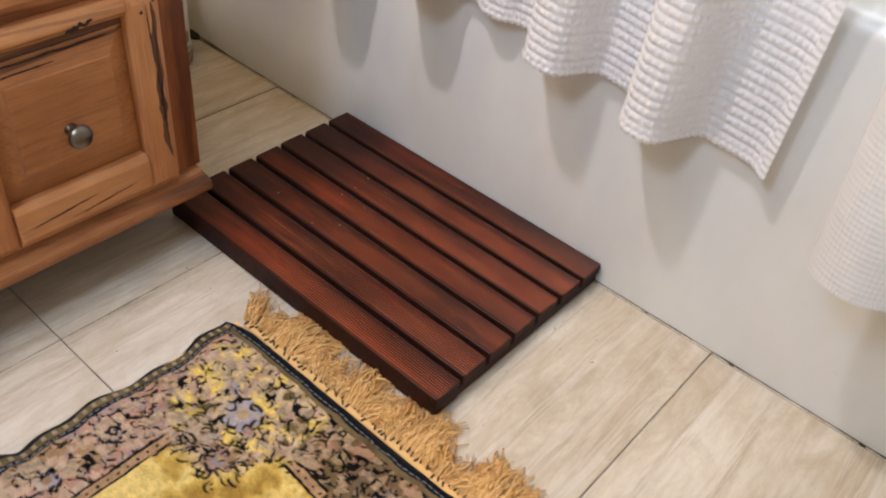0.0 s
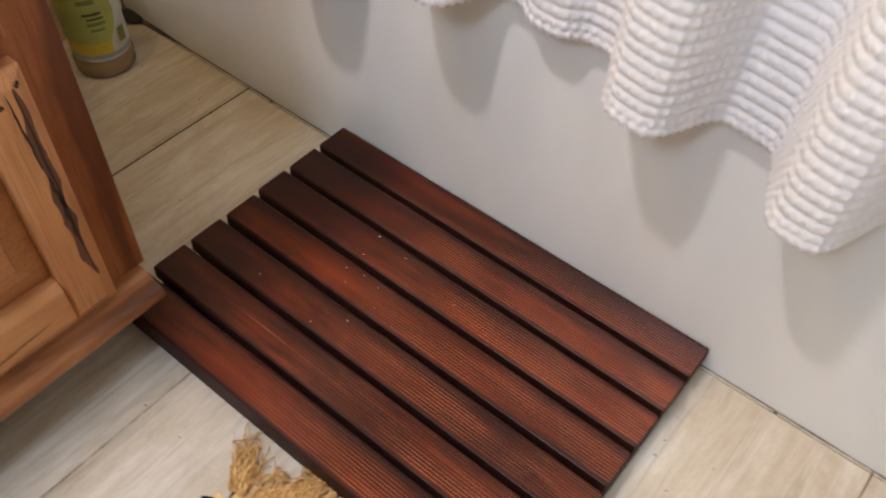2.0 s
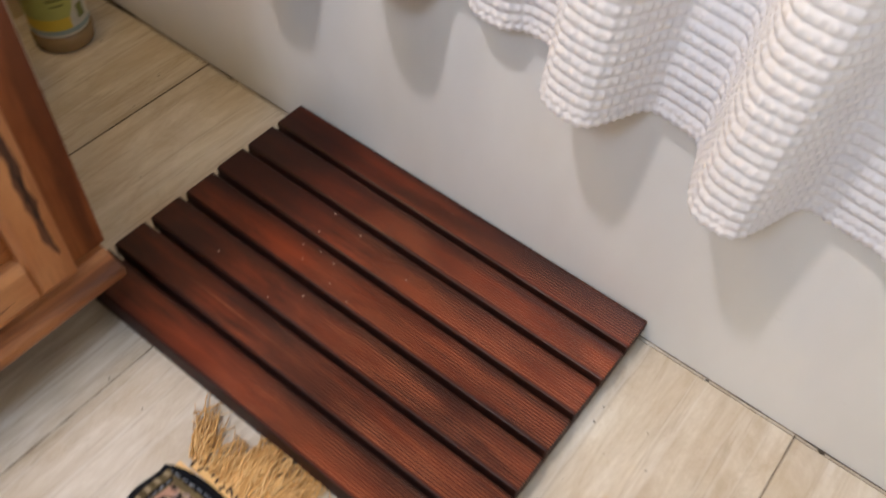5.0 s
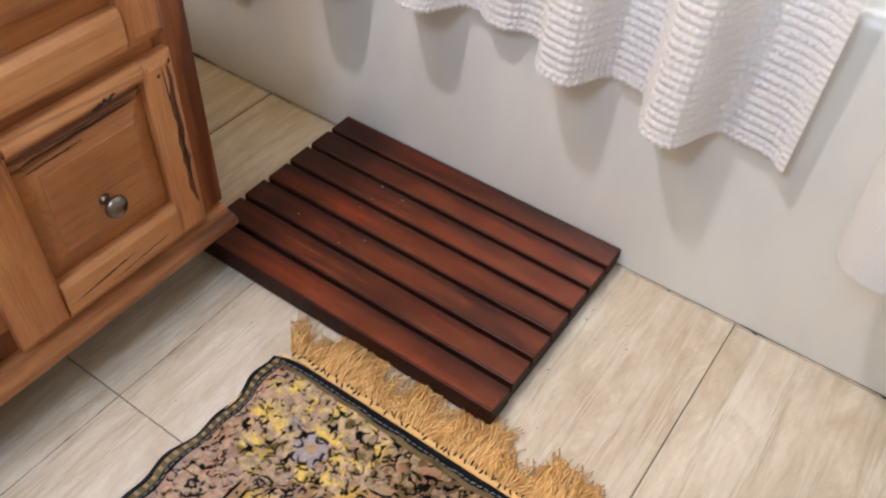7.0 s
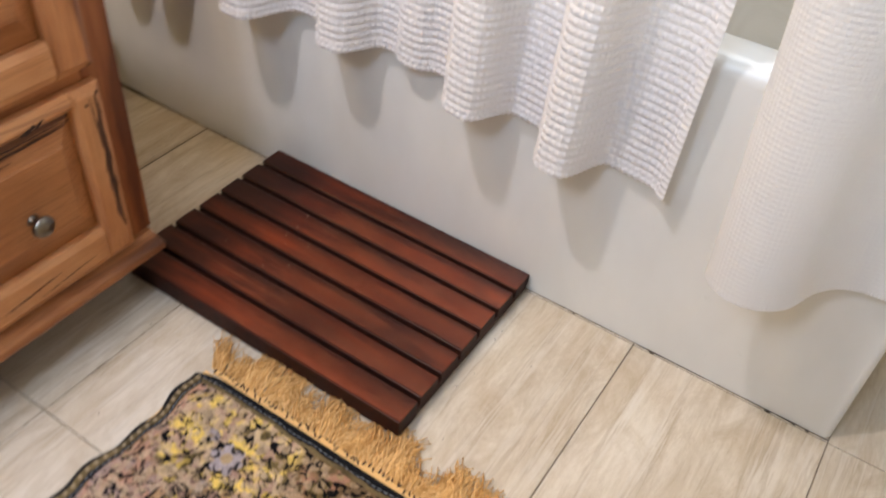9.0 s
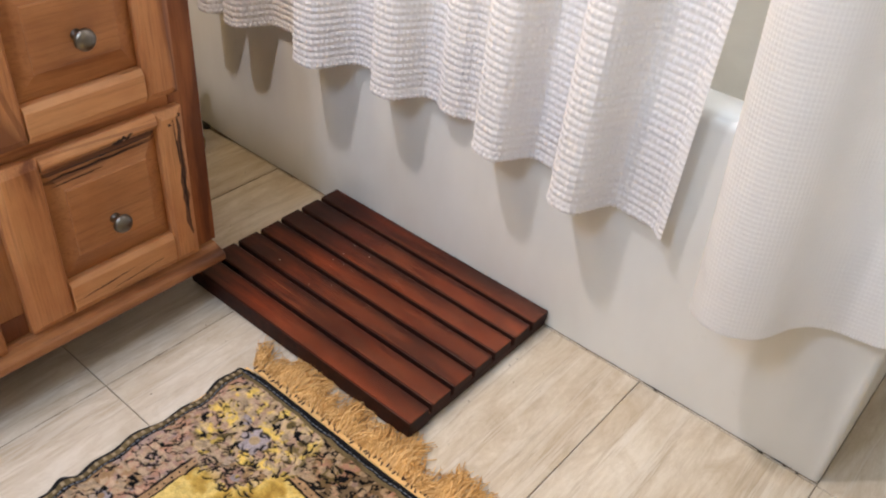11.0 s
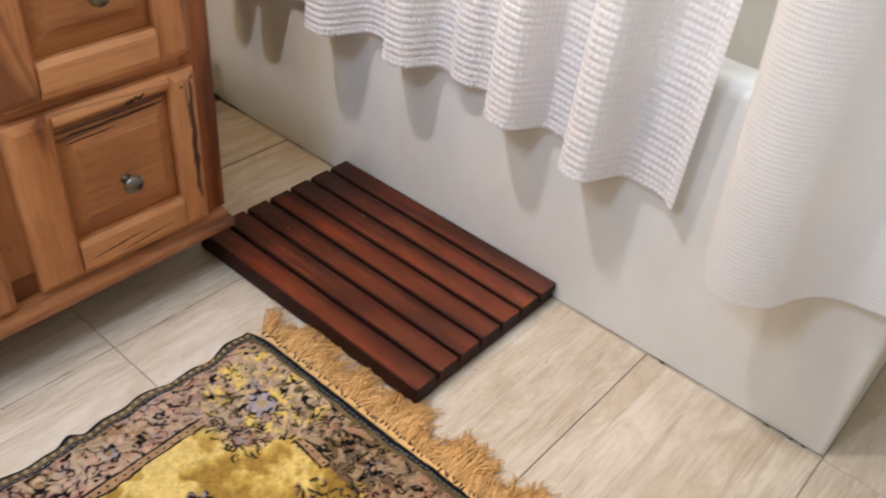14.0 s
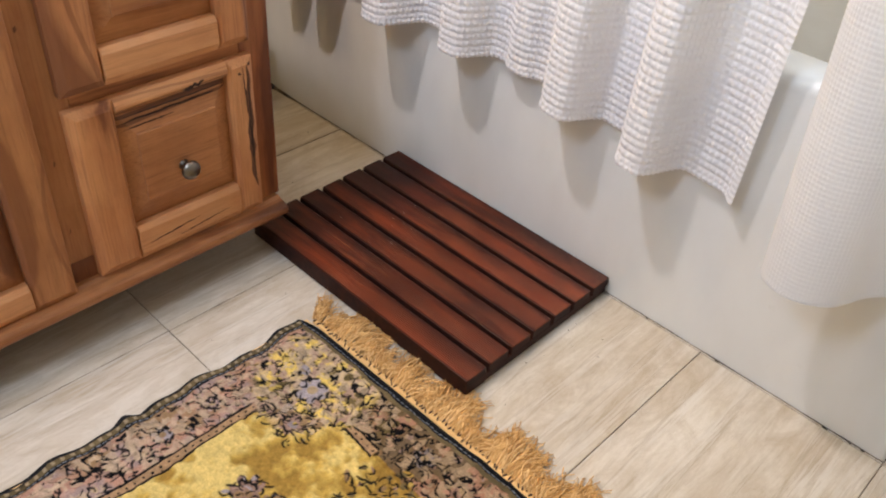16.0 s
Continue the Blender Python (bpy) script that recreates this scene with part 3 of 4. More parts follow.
def panel_front(name, y0, y1, z0, z1, stiles, rails, parent, raise_inset, boards):
    """A five-piece front: two stiles, two rails and a raised panel with a small step round its field.
    boards: the wood of the first and second stile, the bottom and top rail, and the panel."""
    front = new(name)
    front.parent = parent
    front.location = Vector((FRAME, (y0 + y1) / 2, (z0 + z1) / 2)) - origin_of(parent)
    e, d = 0.012, 0.0065
    (sl, sr), (rb, rt) = stiles, rails
    part("stile", slab(y0, y0 + sl, z0, z1, FRAME, FACE, (e, 0.006, e, e), d), boards[0], front)
    part("stile", slab(y1 - sr, y1, z0, z1, FRAME, FACE, (0.006, e, e, e), d), boards[1], front)
    part("rail", slab(y0 + sl, y1 - sr, z0, z0 + rb, FRAME, FACE - 0.0004, (0, 0, e, 0.008), d), boards[2], front)
    part("rail", slab(y0 + sl, y1 - sr, z1 - rt, z1, FRAME, FACE - 0.0004, (0, 0, 0.008, e), d), boards[3], front)
    p0, p1, q0, q1 = y0 + sl - 0.002, y1 - sr + 0.002, z0 + rb - 0.002, z1 - rt + 0.002
    k, m = raise_inset
    bm = slab(p0, p1, q0, q1, FRAME + 0.001, FACE - 0.0055, (k, k, m, m), 0.0125)
    field = slab(p0 + k - 0.001, p1 - k + 0.001, q0 + m - 0.001, q1 - m + 0.001, FACE - 0.0110, FACE - 0.0024, (0.0015, 0.0015, 0.0015, 0.0015), 0.0012, 0.0004)
    scrap = bpy.data.meshes.new("scrap")
    field.to_mesh(scrap)
    field.free()
    bm.from_mesh(scrap)
    bpy.data.meshes.remove(scrap)
    part("panel", bm, boards[4], front)
    return front


def knob(parent, y, z):
    r = 0.0152
    prof = [(0.0075, 0.0), (0.0085, 0.0015), (0.0060, 0.004), (0.0052, 0.010), (0.0075, 0.015), (r * 0.86, 0.0185), (r, 0.0215), (r * 0.97, 0.0245), (r * 0.80, 0.0280), (r * 0.45, 0.0305), (0.0015, 0.0312)]
    smooth(part("knob", lathe(prof, (FACE - 0.0042, y, z), "x", 28), nickel, parent, "round brushed nickel knob"))


low = panel_front("drawer_front", -0.676, -0.383, 0.115, 0.391, (0.067, 0.045), (0.060, 0.024), vanity, (0.029, 0.042), (wood_up, wood_up, wood_pale, wood_bleached, wood_streaked))
mid = panel_front("drawer_front", -0.676, -0.383, 0.413, 0.668, (0.063, 0.054), (0.053, 0.038), vanity, (0.029, 0.040), (wood_swoosh, wood_up, wood_pale, wood_across, wood_panel))
knob(low, -0.520, 0.2525)
knob(mid, -0.523, 0.541)
panel_front("drawer_front", -0.676, -0.383, 0.688, 0.785, (0.063, 0.054), (0.03, 0.03), vanity, (0.02, 0.012), (wood_up, wood_up, wood_pale, wood_across, wood_panel))
DOOR_WOOD = (wood_up, wood_flame, wood_pale, wood_across, wood_heart)
panel_front("cabinet_door", -1.085, -0.716, 0.107, 0.690, (0.064, 0.063), (0.050, 0.050), vanity, (0.035, 0.045), DOOR_WOOD)
panel_front("cabinet_door", -1.43, -1.095, 0.107, 0.690, (0.064, 0.063), (0.050, 0.050), vanity, (0.035, 0.045), DOOR_WOOD)


def crack(parent, y0, z0, y1, z1, width, seed, x=FACE + 0.0004, material=bark):
    """A strip of ingrown bark with a ragged outline, lying in the face of a board."""
    rng = random.Random(seed)
    bm = bmesh.new()
    a, b = Vector((0, y0, z0)), Vector((0, y1, z1))
    d = (b - a).normalized()
    side = Vector((0, -d.z, d.y))
    rows = []
    n = 40
    for k in range(n + 1):
        t = k / n
        w = width * (0.15 + 0.85 * math.sin(math.pi * t) ** 0.5) * (0.80 + 0.45 * noise.noise((seed * 3.1, k * 0.25, 0)) + rng.uniform(-0.08, 0.08))
        p = a.lerp(b, t) + side * width * 0.5 * noise.noise((seed * 7.7, k * 0.16, 4))
        rows.append([bm.verts.new(Vector((x, 0, 0)) + p + side * q) for q in (-w / 2, w / 2)])
    for p, q in zip(rows, rows[1:]):
        bm.faces.new((p[0], p[1], q[1], q[0]))
    part("bark_crack", bm, material, parent, "dark ingrown bark streak")


crack(low, -0.3985, 0.378, -0.3965, 0.160, 0.0120, 21, FACE + 0.0002, bark_brown)
crack(low, -0.3965, 0.372, -0.3960, 0.165, 0.0030, 1)
crack(low, -0.3990, 0.290, -0.3975, 0.215, 0.0046, 2)
crack(low, -0.404, 0.376, -0.4005, 0.300, 0.0024, 8)
crack(low, -0.604, 0.3625, -0.436, 0.3640, 0.0030, 3)
crack(low, -0.604, 0.3480, -0.450, 0.3505, 0.0040, 9, FRAME + 0.0098)
crack(low, -0.600, 0.3380, -0.520, 0.3400, 0.0026, 10, FRAME + 0.0125)
crack(low, -0.505, 0.3720, -0.470, 0.3770, 0.0070, 4)
crack(low, -0.595, 0.1420, -0.505, 0.1520, 0.0026, 5)
crack(low, -0.545, 0.1330, -0.450, 0.1430, 0.0020, 11)
crack(low, -0.4120, 0.3660, -0.4090, 0.3700, 0.0055, 6)
for y, z, w in ((-0.7035, 0.512, 0.0045), (-0.6985, 0.318, 0.0035), (-0.7005, 0.205, 0.0025)):
    crack(vanity, y, z - 0.004, y + 0.001, z + 0.004, w, int(z * 1000), FRAME + 0.0004, bark_brown)
crack(low, -0.3945, 0.3770, -0.3915, 0.3830, 0.0050, 7)

# ---- slatted bath mat ----
bath_mat = thing("bath_mat", (0.266, -0.183, 0), "dark red-brown slatted wooden bath mat lying beside the bathtub", "bath mat")
PITCH, WIDE = 0.0528, 0.0452
rng = random.Random(8)
for k in range(7):
    yc = -0.0255 - PITCH * k
    z0, z1 = (0.0032 if k == 6 else 0.0190), 0.0375
    prof = [(yc - WIDE / 2, z0), (yc - WIDE / 2, z1 - 0.0022), (yc - WIDE / 2 + 0.0004, z1 - 0.0013), (yc - WIDE / 2 + 0.0012, z1 - 0.0009)]
    ribs = 11
    for j in range(ribs):
        c0 = yc - WIDE / 2 + 0.0028 + (WIDE - 0.0056) * j / ribs
        wr = (WIDE - 0.0056) / ribs
        prof += [(c0, z1 - 0.0011), (c0 + wr * 0.30, z1), (c0 + wr * 0.66, z1), (c0 + wr * 0.96, z1 - 0.0011)]
    prof += [(yc + WIDE / 2 - 0.0012, z1 - 0.0009), (yc + WIDE / 2 - 0.0004, z1 - 0.0013), (yc + WIDE / 2, z1 - 0.0022), (yc + WIDE / 2, z0)]
    bm = bmesh.new()
    rings = []
    xa, xb = rng.uniform(-0.0012, 0.0012), 0.532 + rng.uniform(-0.0012, 0.0012)
    for x, deep, shrink in ((xa, 0.04, 0.0012), (xa + 0.0012, 0.04, 0), (0.12, 0.05, 0), (0.22, 0.30, 0), (0.33, 1.0, 0), (xb - 0.0012, 1.0, 0), (xb, 1.0, 0.0012)):
        ring = []
        for p, q in prof:
            if z1 - 0.00115 < q < z1 - 0.0010 and abs(p - yc) < WIDE / 2 - 0.0020:
                q = z1 - 0.0010 * deep
            ring.append(bm.verts.new((x, yc + (p - yc) * (1 - shrink / WIDE * 2), q - (shrink if q > z1 - 0.01 else -shrink))))
        rings.append(ring)
    for lo, hi in zip(rings, rings[1:]):
        for j in range(len(prof)):
            bm.faces.new((lo[j], lo[(j + 1) % len(prof)], hi[(j + 1) % len(prof)], hi[j]))
    bm.faces.new(rings[0][::-1])
    bm.faces.new(rings[-1])
    slat = part("slat", bm, mat_wood, bath_mat)
    # slat sides and ends get the dark colour, as gap shade
    slat.data.materials.append(batten_shade_wood)
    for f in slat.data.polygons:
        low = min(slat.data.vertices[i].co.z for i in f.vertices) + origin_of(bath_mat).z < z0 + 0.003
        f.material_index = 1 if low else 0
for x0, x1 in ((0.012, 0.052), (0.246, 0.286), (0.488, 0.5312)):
    part("batten", box((x0, -0.3618, 0.003), (x1, -0.0035, 0.0192), 0.0015), batten_shade_wood, bath_mat)
# strips added under the gaps only to keep them dark
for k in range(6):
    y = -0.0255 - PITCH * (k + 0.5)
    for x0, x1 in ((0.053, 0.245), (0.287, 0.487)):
        part("under_strip", box((x0, y - 0.010, 0.010), (x1, y + 0.010, 0.0188), 0.001, 1), batten_shade_wood, bath_mat)
for x in (0.032, 0.266, 0.503):
    for y in (-0.025, -0.183, -0.340):
        part("rubber_foot", lathe([(0.010, 0.0), (0.010, 0.0045)], (x, y, 0.0), n=14), bark, bath_mat)
bm = bmesh.new()
rng = random.Random(12)
for k in range(13):
    x, kk = rng.gauss(0.20, 0.07), rng.choice((2, 2, 3, 3, 3, 4))
    y = -0.0255 - PITCH * kk + rng.uniform(-0.018, 0.018)
    sx, sy = rng.uniform(0.0006, 0.0022), rng.uniform(0.0004, 0.0009)
    m = Matrix.Translation((x, y, 0.0378)) @ Matrix.Rotation(rng.uniform(-0.3, 0.3), 4, "Z") @ Matrix.Diagonal((sx, sy, 0.0004, 1))
    bmesh.ops.create_icosphere(bm, subdivisions=1, radius=1, matrix=m)
tagged(part("wear_chips", bm, white_chip, bath_mat, "pale chips in the varnish"), kind="stuff")

# ---- rug ----
RX0, RX1, RY0, RY1 = 0.236, 0.965, -1.62, -0.432
rug = thing("rug", ((RX0 + RX1) / 2, (RY0 + RY1) / 2, 0), "yellow and mauve oriental-pattern pile rug with black outlines and fringe", "rug")
RES = 0.0013
gx, gy = np.arange(RX0, RX1, RES), np.arange(-1.05, RY1 + RES / 2, RES)
GX, GY = np.meshgrid(gx, gy)


def value_noise(scale, seed, octaves=3):
    """Smooth noise over the rug, 0 to 1, made from random lattices."""
    rnd, total, amp, norm = np.random.RandomState(seed), 0, 1.0, 0
    for o in range(octaves):
        s = scale * 2**o
        lat = rnd.rand(int((RX1 - RX0) * s) + 4, int(0.70 * s) + 4)
        u, v = (GX - RX0) * s, (GY + 1.06) * s
        i, j = u.astype(int), v.astype(int)
        fu, fv = u - i, v - j
        fu, fv = fu * fu * (3 - 2 * fu), fv * fv * (3 - 2 * fv)
        total = total + amp * (lat[i, j] * (1 - fu) * (1 - fv) + lat[i + 1, j] * fu * (1 - fv) + lat[i, j + 1] * (1 - fu) * fv + lat[i + 1, j + 1] * fu * fv)
        norm += amp
        amp *= 0.5
    return total / norm


wob = (value_noise(14, 1) - 0.5) * 0.012
DX, DY = GX - RX0 + wob, RY1 - GY + wob
EDGE = np.minimum(DX, DY)
PINK, LILAC, TAN, OLIVE, YELLOW, GOLD, INK = [np.array(c) for c in
    ((0.56, 0.335, 0.250), (0.45, 0.345, 0.325), (0.38, 0.255, 0.140), (0.16, 0.125, 0.055), (0.68, 0.485, 0.120), (0.54, 0.360, 0.080), (0.008, 0.008, 0.010))]
n1, n2, n3 = value_noise(40, 2), value_noise(28, 3), value_noise(9, 4)
blend = lambda a, b, t: a + (b - a) * np.clip(t, 0, 1)[..., None]
art = blend(np.broadcast_to(PINK, (*GX.shape, 3)), LILAC, (n1 - 0.44) * 5)
art = blend(art, TAN, (n2 - 0.50) * 5)
# olive darkening of the border along the fringe
art = blend(art, OLIVE * 1.1, np.clip((GX - 0.38) * 7, 0, 0.75) * (DY < 0.11) * (n1 > 0.40))
field = (DX > 0.112) & (DY > 0.106)
fluff, clump = value_noise(48, 23, 3), value_noise(20, 41, 3)
tone = np.clip(0.66 + 2.6 * (clump - 0.5) + 2.6 * (fluff - 0.5), 0, 1)
yellow = blend(np.broadcast_to(np.array((0.43, 0.275, 0.062)), (*GX.shape, 3)), YELLOW, tone * 1.9)
yellow = blend(yellow, np.array((0.88, 0.70, 0.25)), (tone - 0.56) * 2.4)
art = np.where(field[..., None], yellow, art)


def window(cx, cy, r):
    i0, i1 = np.searchsorted(gx, (cx - r, cx + r))
    j0, j1 = np.searchsorted(gy, (cy - r, cy + r))
    return slice(j0, j1), slice(i0, i1)


def blob(cx, cy, r, colour, squash=1.0, angle=0.0, strength=1.0):
    w = window(cx, cy, r * 1.8)
    u, v = GX[w] - cx, GY[w] - cy
    if u.size == 0:
        return
    a, b = u * math.cos(angle) + v * math.sin(angle), -u * math.sin(angle) + v * math.cos(angle)
    art[w] = blend(art[w], colour, strength * (1.35 - np.hypot(a, b / squash) / r) * 4)


def stroke(cx, cy, length, angle, bend, thick, colour=INK):
    w = window(cx, cy, length)
    u, v = GX[w] - cx, GY[w] - cy
    if u.size == 0:
        return
    a, b = u * math.cos(angle) + v * math.sin(angle), -u * math.sin(angle) + v * math.cos(angle)
    b = b - bend * (a * a / length - length * 0.08)
    inside = np.clip(1.5 - np.abs(b) / thick, 0, 1) * np.clip((length / 2 - np.abs(a)) / 0.0015, 0, 1)
    art[w] = blend(art[w], colour, inside)


rng = random.Random(21)


def flower(cx, cy, r, petal, heart):
    for k in range(6):
        a = k * math.pi / 3 + rng.uniform(-0.25, 0.25)
        blob(cx + r * 0.62 * math.cos(a), cy + r * 0.62 * math.sin(a), r * 0.34, petal, 0.75, a)
    blob(cx, cy, r * 0.28, heart)
    for k in range(11):
        a = k * math.pi / 5.5 + rng.uniform(-0.25, 0.25)
        q = r * rng.uniform(0.55, 1.08)
        stroke(cx + q * math.cos(a), cy + q * math.sin(a), r * rng.uniform(0.42, 0.8), a + math.pi / 2 + rng.uniform(-0.6, 0.6), rng.uniform(-3, 3), 0.0021)


def scatter(count, x0, x1, y0, y1, keep, colours):
    for _ in range(count):
        x, y = rng.uniform(x0, x1), rng.uniform(y0, y1)
        if not keep(x, y):
            continue
        if rng.random() < 0.6:
            blob(x, y, rng.uniform(0.0025, 0.0055), rng.choice(colours), rng.uniform(0.4, 1), rng.uniform(0, 3.1), 0.6)
        stroke(x + rng.uniform(-0.004, 0.004), y + rng.uniform(-0.004, 0.004), rng.uniform(0.006, 0.018), rng.gauss(0.55, 0.75), rng.uniform(-1.8, 1.8), rng.uniform(0.0010, 0.0020))


band = lambda x, y: 0.024 < min(x - RX0, RY1 - y) < 0.110
CREAM, MAUVE, SLATE, LEMON = np.array((0.54, 0.42, 0.26)), np.array((0.42, 0.285, 0.235)), np.array((0.40, 0.37, 0.41)), np.array((0.60, 0.455, 0.125))
scatter(2200, RX0, RX1, -1.04, RY1, band, [PINK * 1.2, LILAC, MAUVE, CREAM, TAN])
for k, y in enumerate(np.arange(-0.99, -0.60, 0.083)):
    flower(RX0 + 0.062, y + rng.uniform(-0.008, 0.008), rng.uniform(0.014, 0.018), (SLATE, LILAC * 1.1, MAUVE)[k % 3], (CREAM, TAN)[k % 2])
for k, x in enumerate(np.arange(0.50, 0.95, 0.075)):
    flower(x, RY1 - 0.060, 0.018, (OLIVE * 1.4, SLATE * 0.8, MAUVE)[k % 3], CREAM)


def scribble(mask, seed, width, gaps):
    """Broken, wandering black outlines of the woven leaves."""
    line = np.abs(value_noise(46, seed, 2) - 0.5) < width * (0.4 + 1.2 * value_noise(120, seed + 1, 1))
    on = mask & line & (value_noise(105, seed + 2, 2) > gaps)
    art[on] = INK
    pale = mask & ~line & (value_noise(85, seed + 3, 2) > 0.60)
    art[pale] = art[pale] * 0.4 + 0.6 * np.array((0.66, 0.53, 0.38))


border = (EDGE > 0.024) & (EDGE < 0.100)
scribble(border, 61, 0.036, 0.45)
scribble(border, 71, 0.031, 0.49)


# the border along the fringe is dyed darker
deep = np.clip((GX - 0.40) * 9, 0, 1) * (DY < 0.112)
art = art * (1 - deep[..., None] * np.array((0.24, 0.28, 0.34)))


# inner guard stripe along the left and along the fringe
def guard(D, other, lo, hi, start, stop):
    on = (D > lo) & (D < hi) & (other > start) & (other < stop)
    art[on] = (TAN * 1.15 + 0.1 * PINK) * (0.85 + 0.3 * n1[on][:, None])
    line = ((np.abs(D - lo) < 0.0019) | (np.abs(D - hi) < 0.0019)) & (other > start) & (other < stop)
    art[line] = INK
    dot = on & (np.abs(np.mod(other, 0.0125) - 0.006) < 0.0016) & (np.abs(D - (lo + hi) / 2) < 0.0018)
    art[dot] = INK


guard(DX, DY, 0.099, 0.115, 0.165, 2.0)
guard(DY, DX, 0.096, 0.112, 0.205, 0.285)
# corner bouquet: yellow leaves round pale flowers
ROSE = (0.365, -0.515)
far = np.hypot(GX - ROSE[0], GY - ROSE[1]) + 0.03 * (n2 - 0.5)
near_rose = np.clip((0.104 - far) * 60, 0, 1)
mottle = value_noise(62, 17, 3)
leafy = blend(np.broadcast_to(MAUVE * 1.0 + CREAM * 0.25, art.shape), LEMON * 1.55, (mottle - 0.41) * 7)
leafy = blend(leafy, OLIVE * 1.3, (value_noise(50, 18, 3) - 0.59) * 7)
leafy = blend(leafy, MAUVE * 1.05, (value_noise(48, 19, 2) - 0.62) * 8)
art = blend(art, leafy, near_rose)
scatter(200, 0.26, 0.47, -0.63, -0.43, lambda x, y: math.hypot(x - ROSE[0], y - ROSE[1]) < 0.100, [CREAM, OLIVE * 1.2, LEMON, LEMON, MAUVE])
for _ in range(14):
    a, q = rng.uniform(0, 6.28), rng.uniform(0.025, 0.085)
    x, y = ROSE[0] + q * math.cos(a), ROSE[1] + q * math.sin(a)
    blob(x, y, rng.uniform(0.006, 0.011), rng.choice((LEMON, CREAM, OLIVE, SLATE)), 0.55, a, 0.7)
    stroke(x + 0.004, y, rng.uniform(0.010, 0.018), a + rng.uniform(-0.5, 0.5), rng.uniform(-4, 4), 0.0016)
scribble(far < 0.095, 81, 0.032, 0.47)
scribble(far < 0.095, 131, 0.026, 0.50)
flower(0.372, -0.528, 0.024, SLATE * 1.2, CREAM)
flower(0.405, -0.590, 0.020, MAUVE * 1.1, SLATE)
scatter(60, 0.33, 0.44, -0.62, -0.55, lambda x, y: True, [LEMON, CREAM, TAN])
# centre motifs in the field and on the fringe side
flower(0.452, -0.702, 0.022, MAUVE * 0.8, SLATE)
flower(0.492, -0.690, 0.017, TAN, MAUVE)
scatter(40, 0.43, 0.51, -0.73, -0.67, lambda x, y: True, [MAUVE, TAN, SLATE])
scatter(360, 0.53, 0.80, -0.70, -0.535, lambda x, y: (x - 0.64) ** 2 / 0.017 + (y + 0.60) ** 2 / 0.0075 < 1, [OLIVE, OLIVE * 1.5, LEMON, GOLD, MAUVE])
for _ in range(70):
    x, y = rng.gauss(0.64, 0.045), rng.gauss(-0.595, 0.028)
    blob(x, y, rng.uniform(0.004, 0.008), rng.choice((OLIVE, OLIVE * 1.4, GOLD, LEMON, TAN)), 0.5, rng.uniform(0, 3), 0.55)
    stroke(x, y, rng.uniform(0.012, 0.022), rng.uniform(0, 3.1), rng.uniform(-4, 4), 0.0018)
art = art * (1 - 0.30 * (np.clip((GX - 0.50) * 9, 0, 1) * (DY > 0.112) * np.clip((0.30 - DY) * 12, 0, 1))[..., None] * (n1 > 0.42)[..., None])
art = art * (0.62 + 0.40 * value_noise(170, 91, 2))[..., None] * np.array((1.0, 0.94, 0.88))
# outer guard: dark cord, dotted olive stripe, dark line with a pale thread
out = EDGE < 0.022
art[out] = (OLIVE * 0.55 + TAN * 0.16) * (0.40 + 1.1 * n1[out][:, None])
along = np.where(DX < DY, GY, GX)
teeth = out & (np.abs(np.mod(along, 0.013) - 0.0065) < 0.0030) & (EDGE > 0.008) & (EDGE < 0.014)
art[teeth] = CREAM * 0.62
art[EDGE < 0.0074 + 0.004 * np.exp(-np.hypot(DX, DY) / 0.02)] = INK
shift = 0.0060 * (DY < DX)
line = (EDGE > 0.0160 - shift - 0.004 * (DY < DX)) & (EDGE < 0.0202 - shift + 0.007 * (n1 - 0.4))
art[line] = INK
thread = (np.abs(EDGE - 0.0182 + shift) < 0.0007) & (np.mod(along, 0.009) < 0.0065)
art[thread] = (0.20, 0.22, 0.26)

height = 0.0085 + 0.0022 * (value_noise(90, 9, 2) - 0.5) + 0.0060 * field * (tone - 0.5) + 0.0035 * (value_noise(7, 10, 2) - 0.5)
dark = art.sum(-1) < 0.12
height = height - 0.0012 * dark
rip = np.exp(-((GY + 0.757) / 0.016) ** 2) * np.exp(-(GX - RX0) / 0.035)
height = np.where(EDGE < 0.006, height * (0.35 + 0.65 * EDGE / 0.006), height) + 0.013 * rip
height = np.maximum(height, 0.002)
PX = GX + (0.0045 * np.sin(GY * 31) + 0.003 * np.sin(GY * 83 + 1)) * np.exp(-(GX - RX0) / 0.05) - 0.008 * rip
rug_edge = np.exp(-(RY1 - GY) / 0.03) * np.exp(-(GX - RX0) / 0.022)
PY = GY - 0.016 * rug_edge
pile = grid_mesh("rug_surface", np.stack([PX, PY, height], -1).reshape(-1, 3), len(gx), len(gy), rug_pile, rug)
colours = pile.data.color_attributes.new("pattern", "FLOAT_COLOR", "POINT")
colours.data.foreach_set("color", np.concatenate([art.reshape(-1, 3), np.ones((art.size // 3, 1))], 1).ravel())
part("backing", box((RX0 + 0.006, -1.04, 0.0008), (RX1, RY1 - 0.004, 0.003)), yarn, rug)

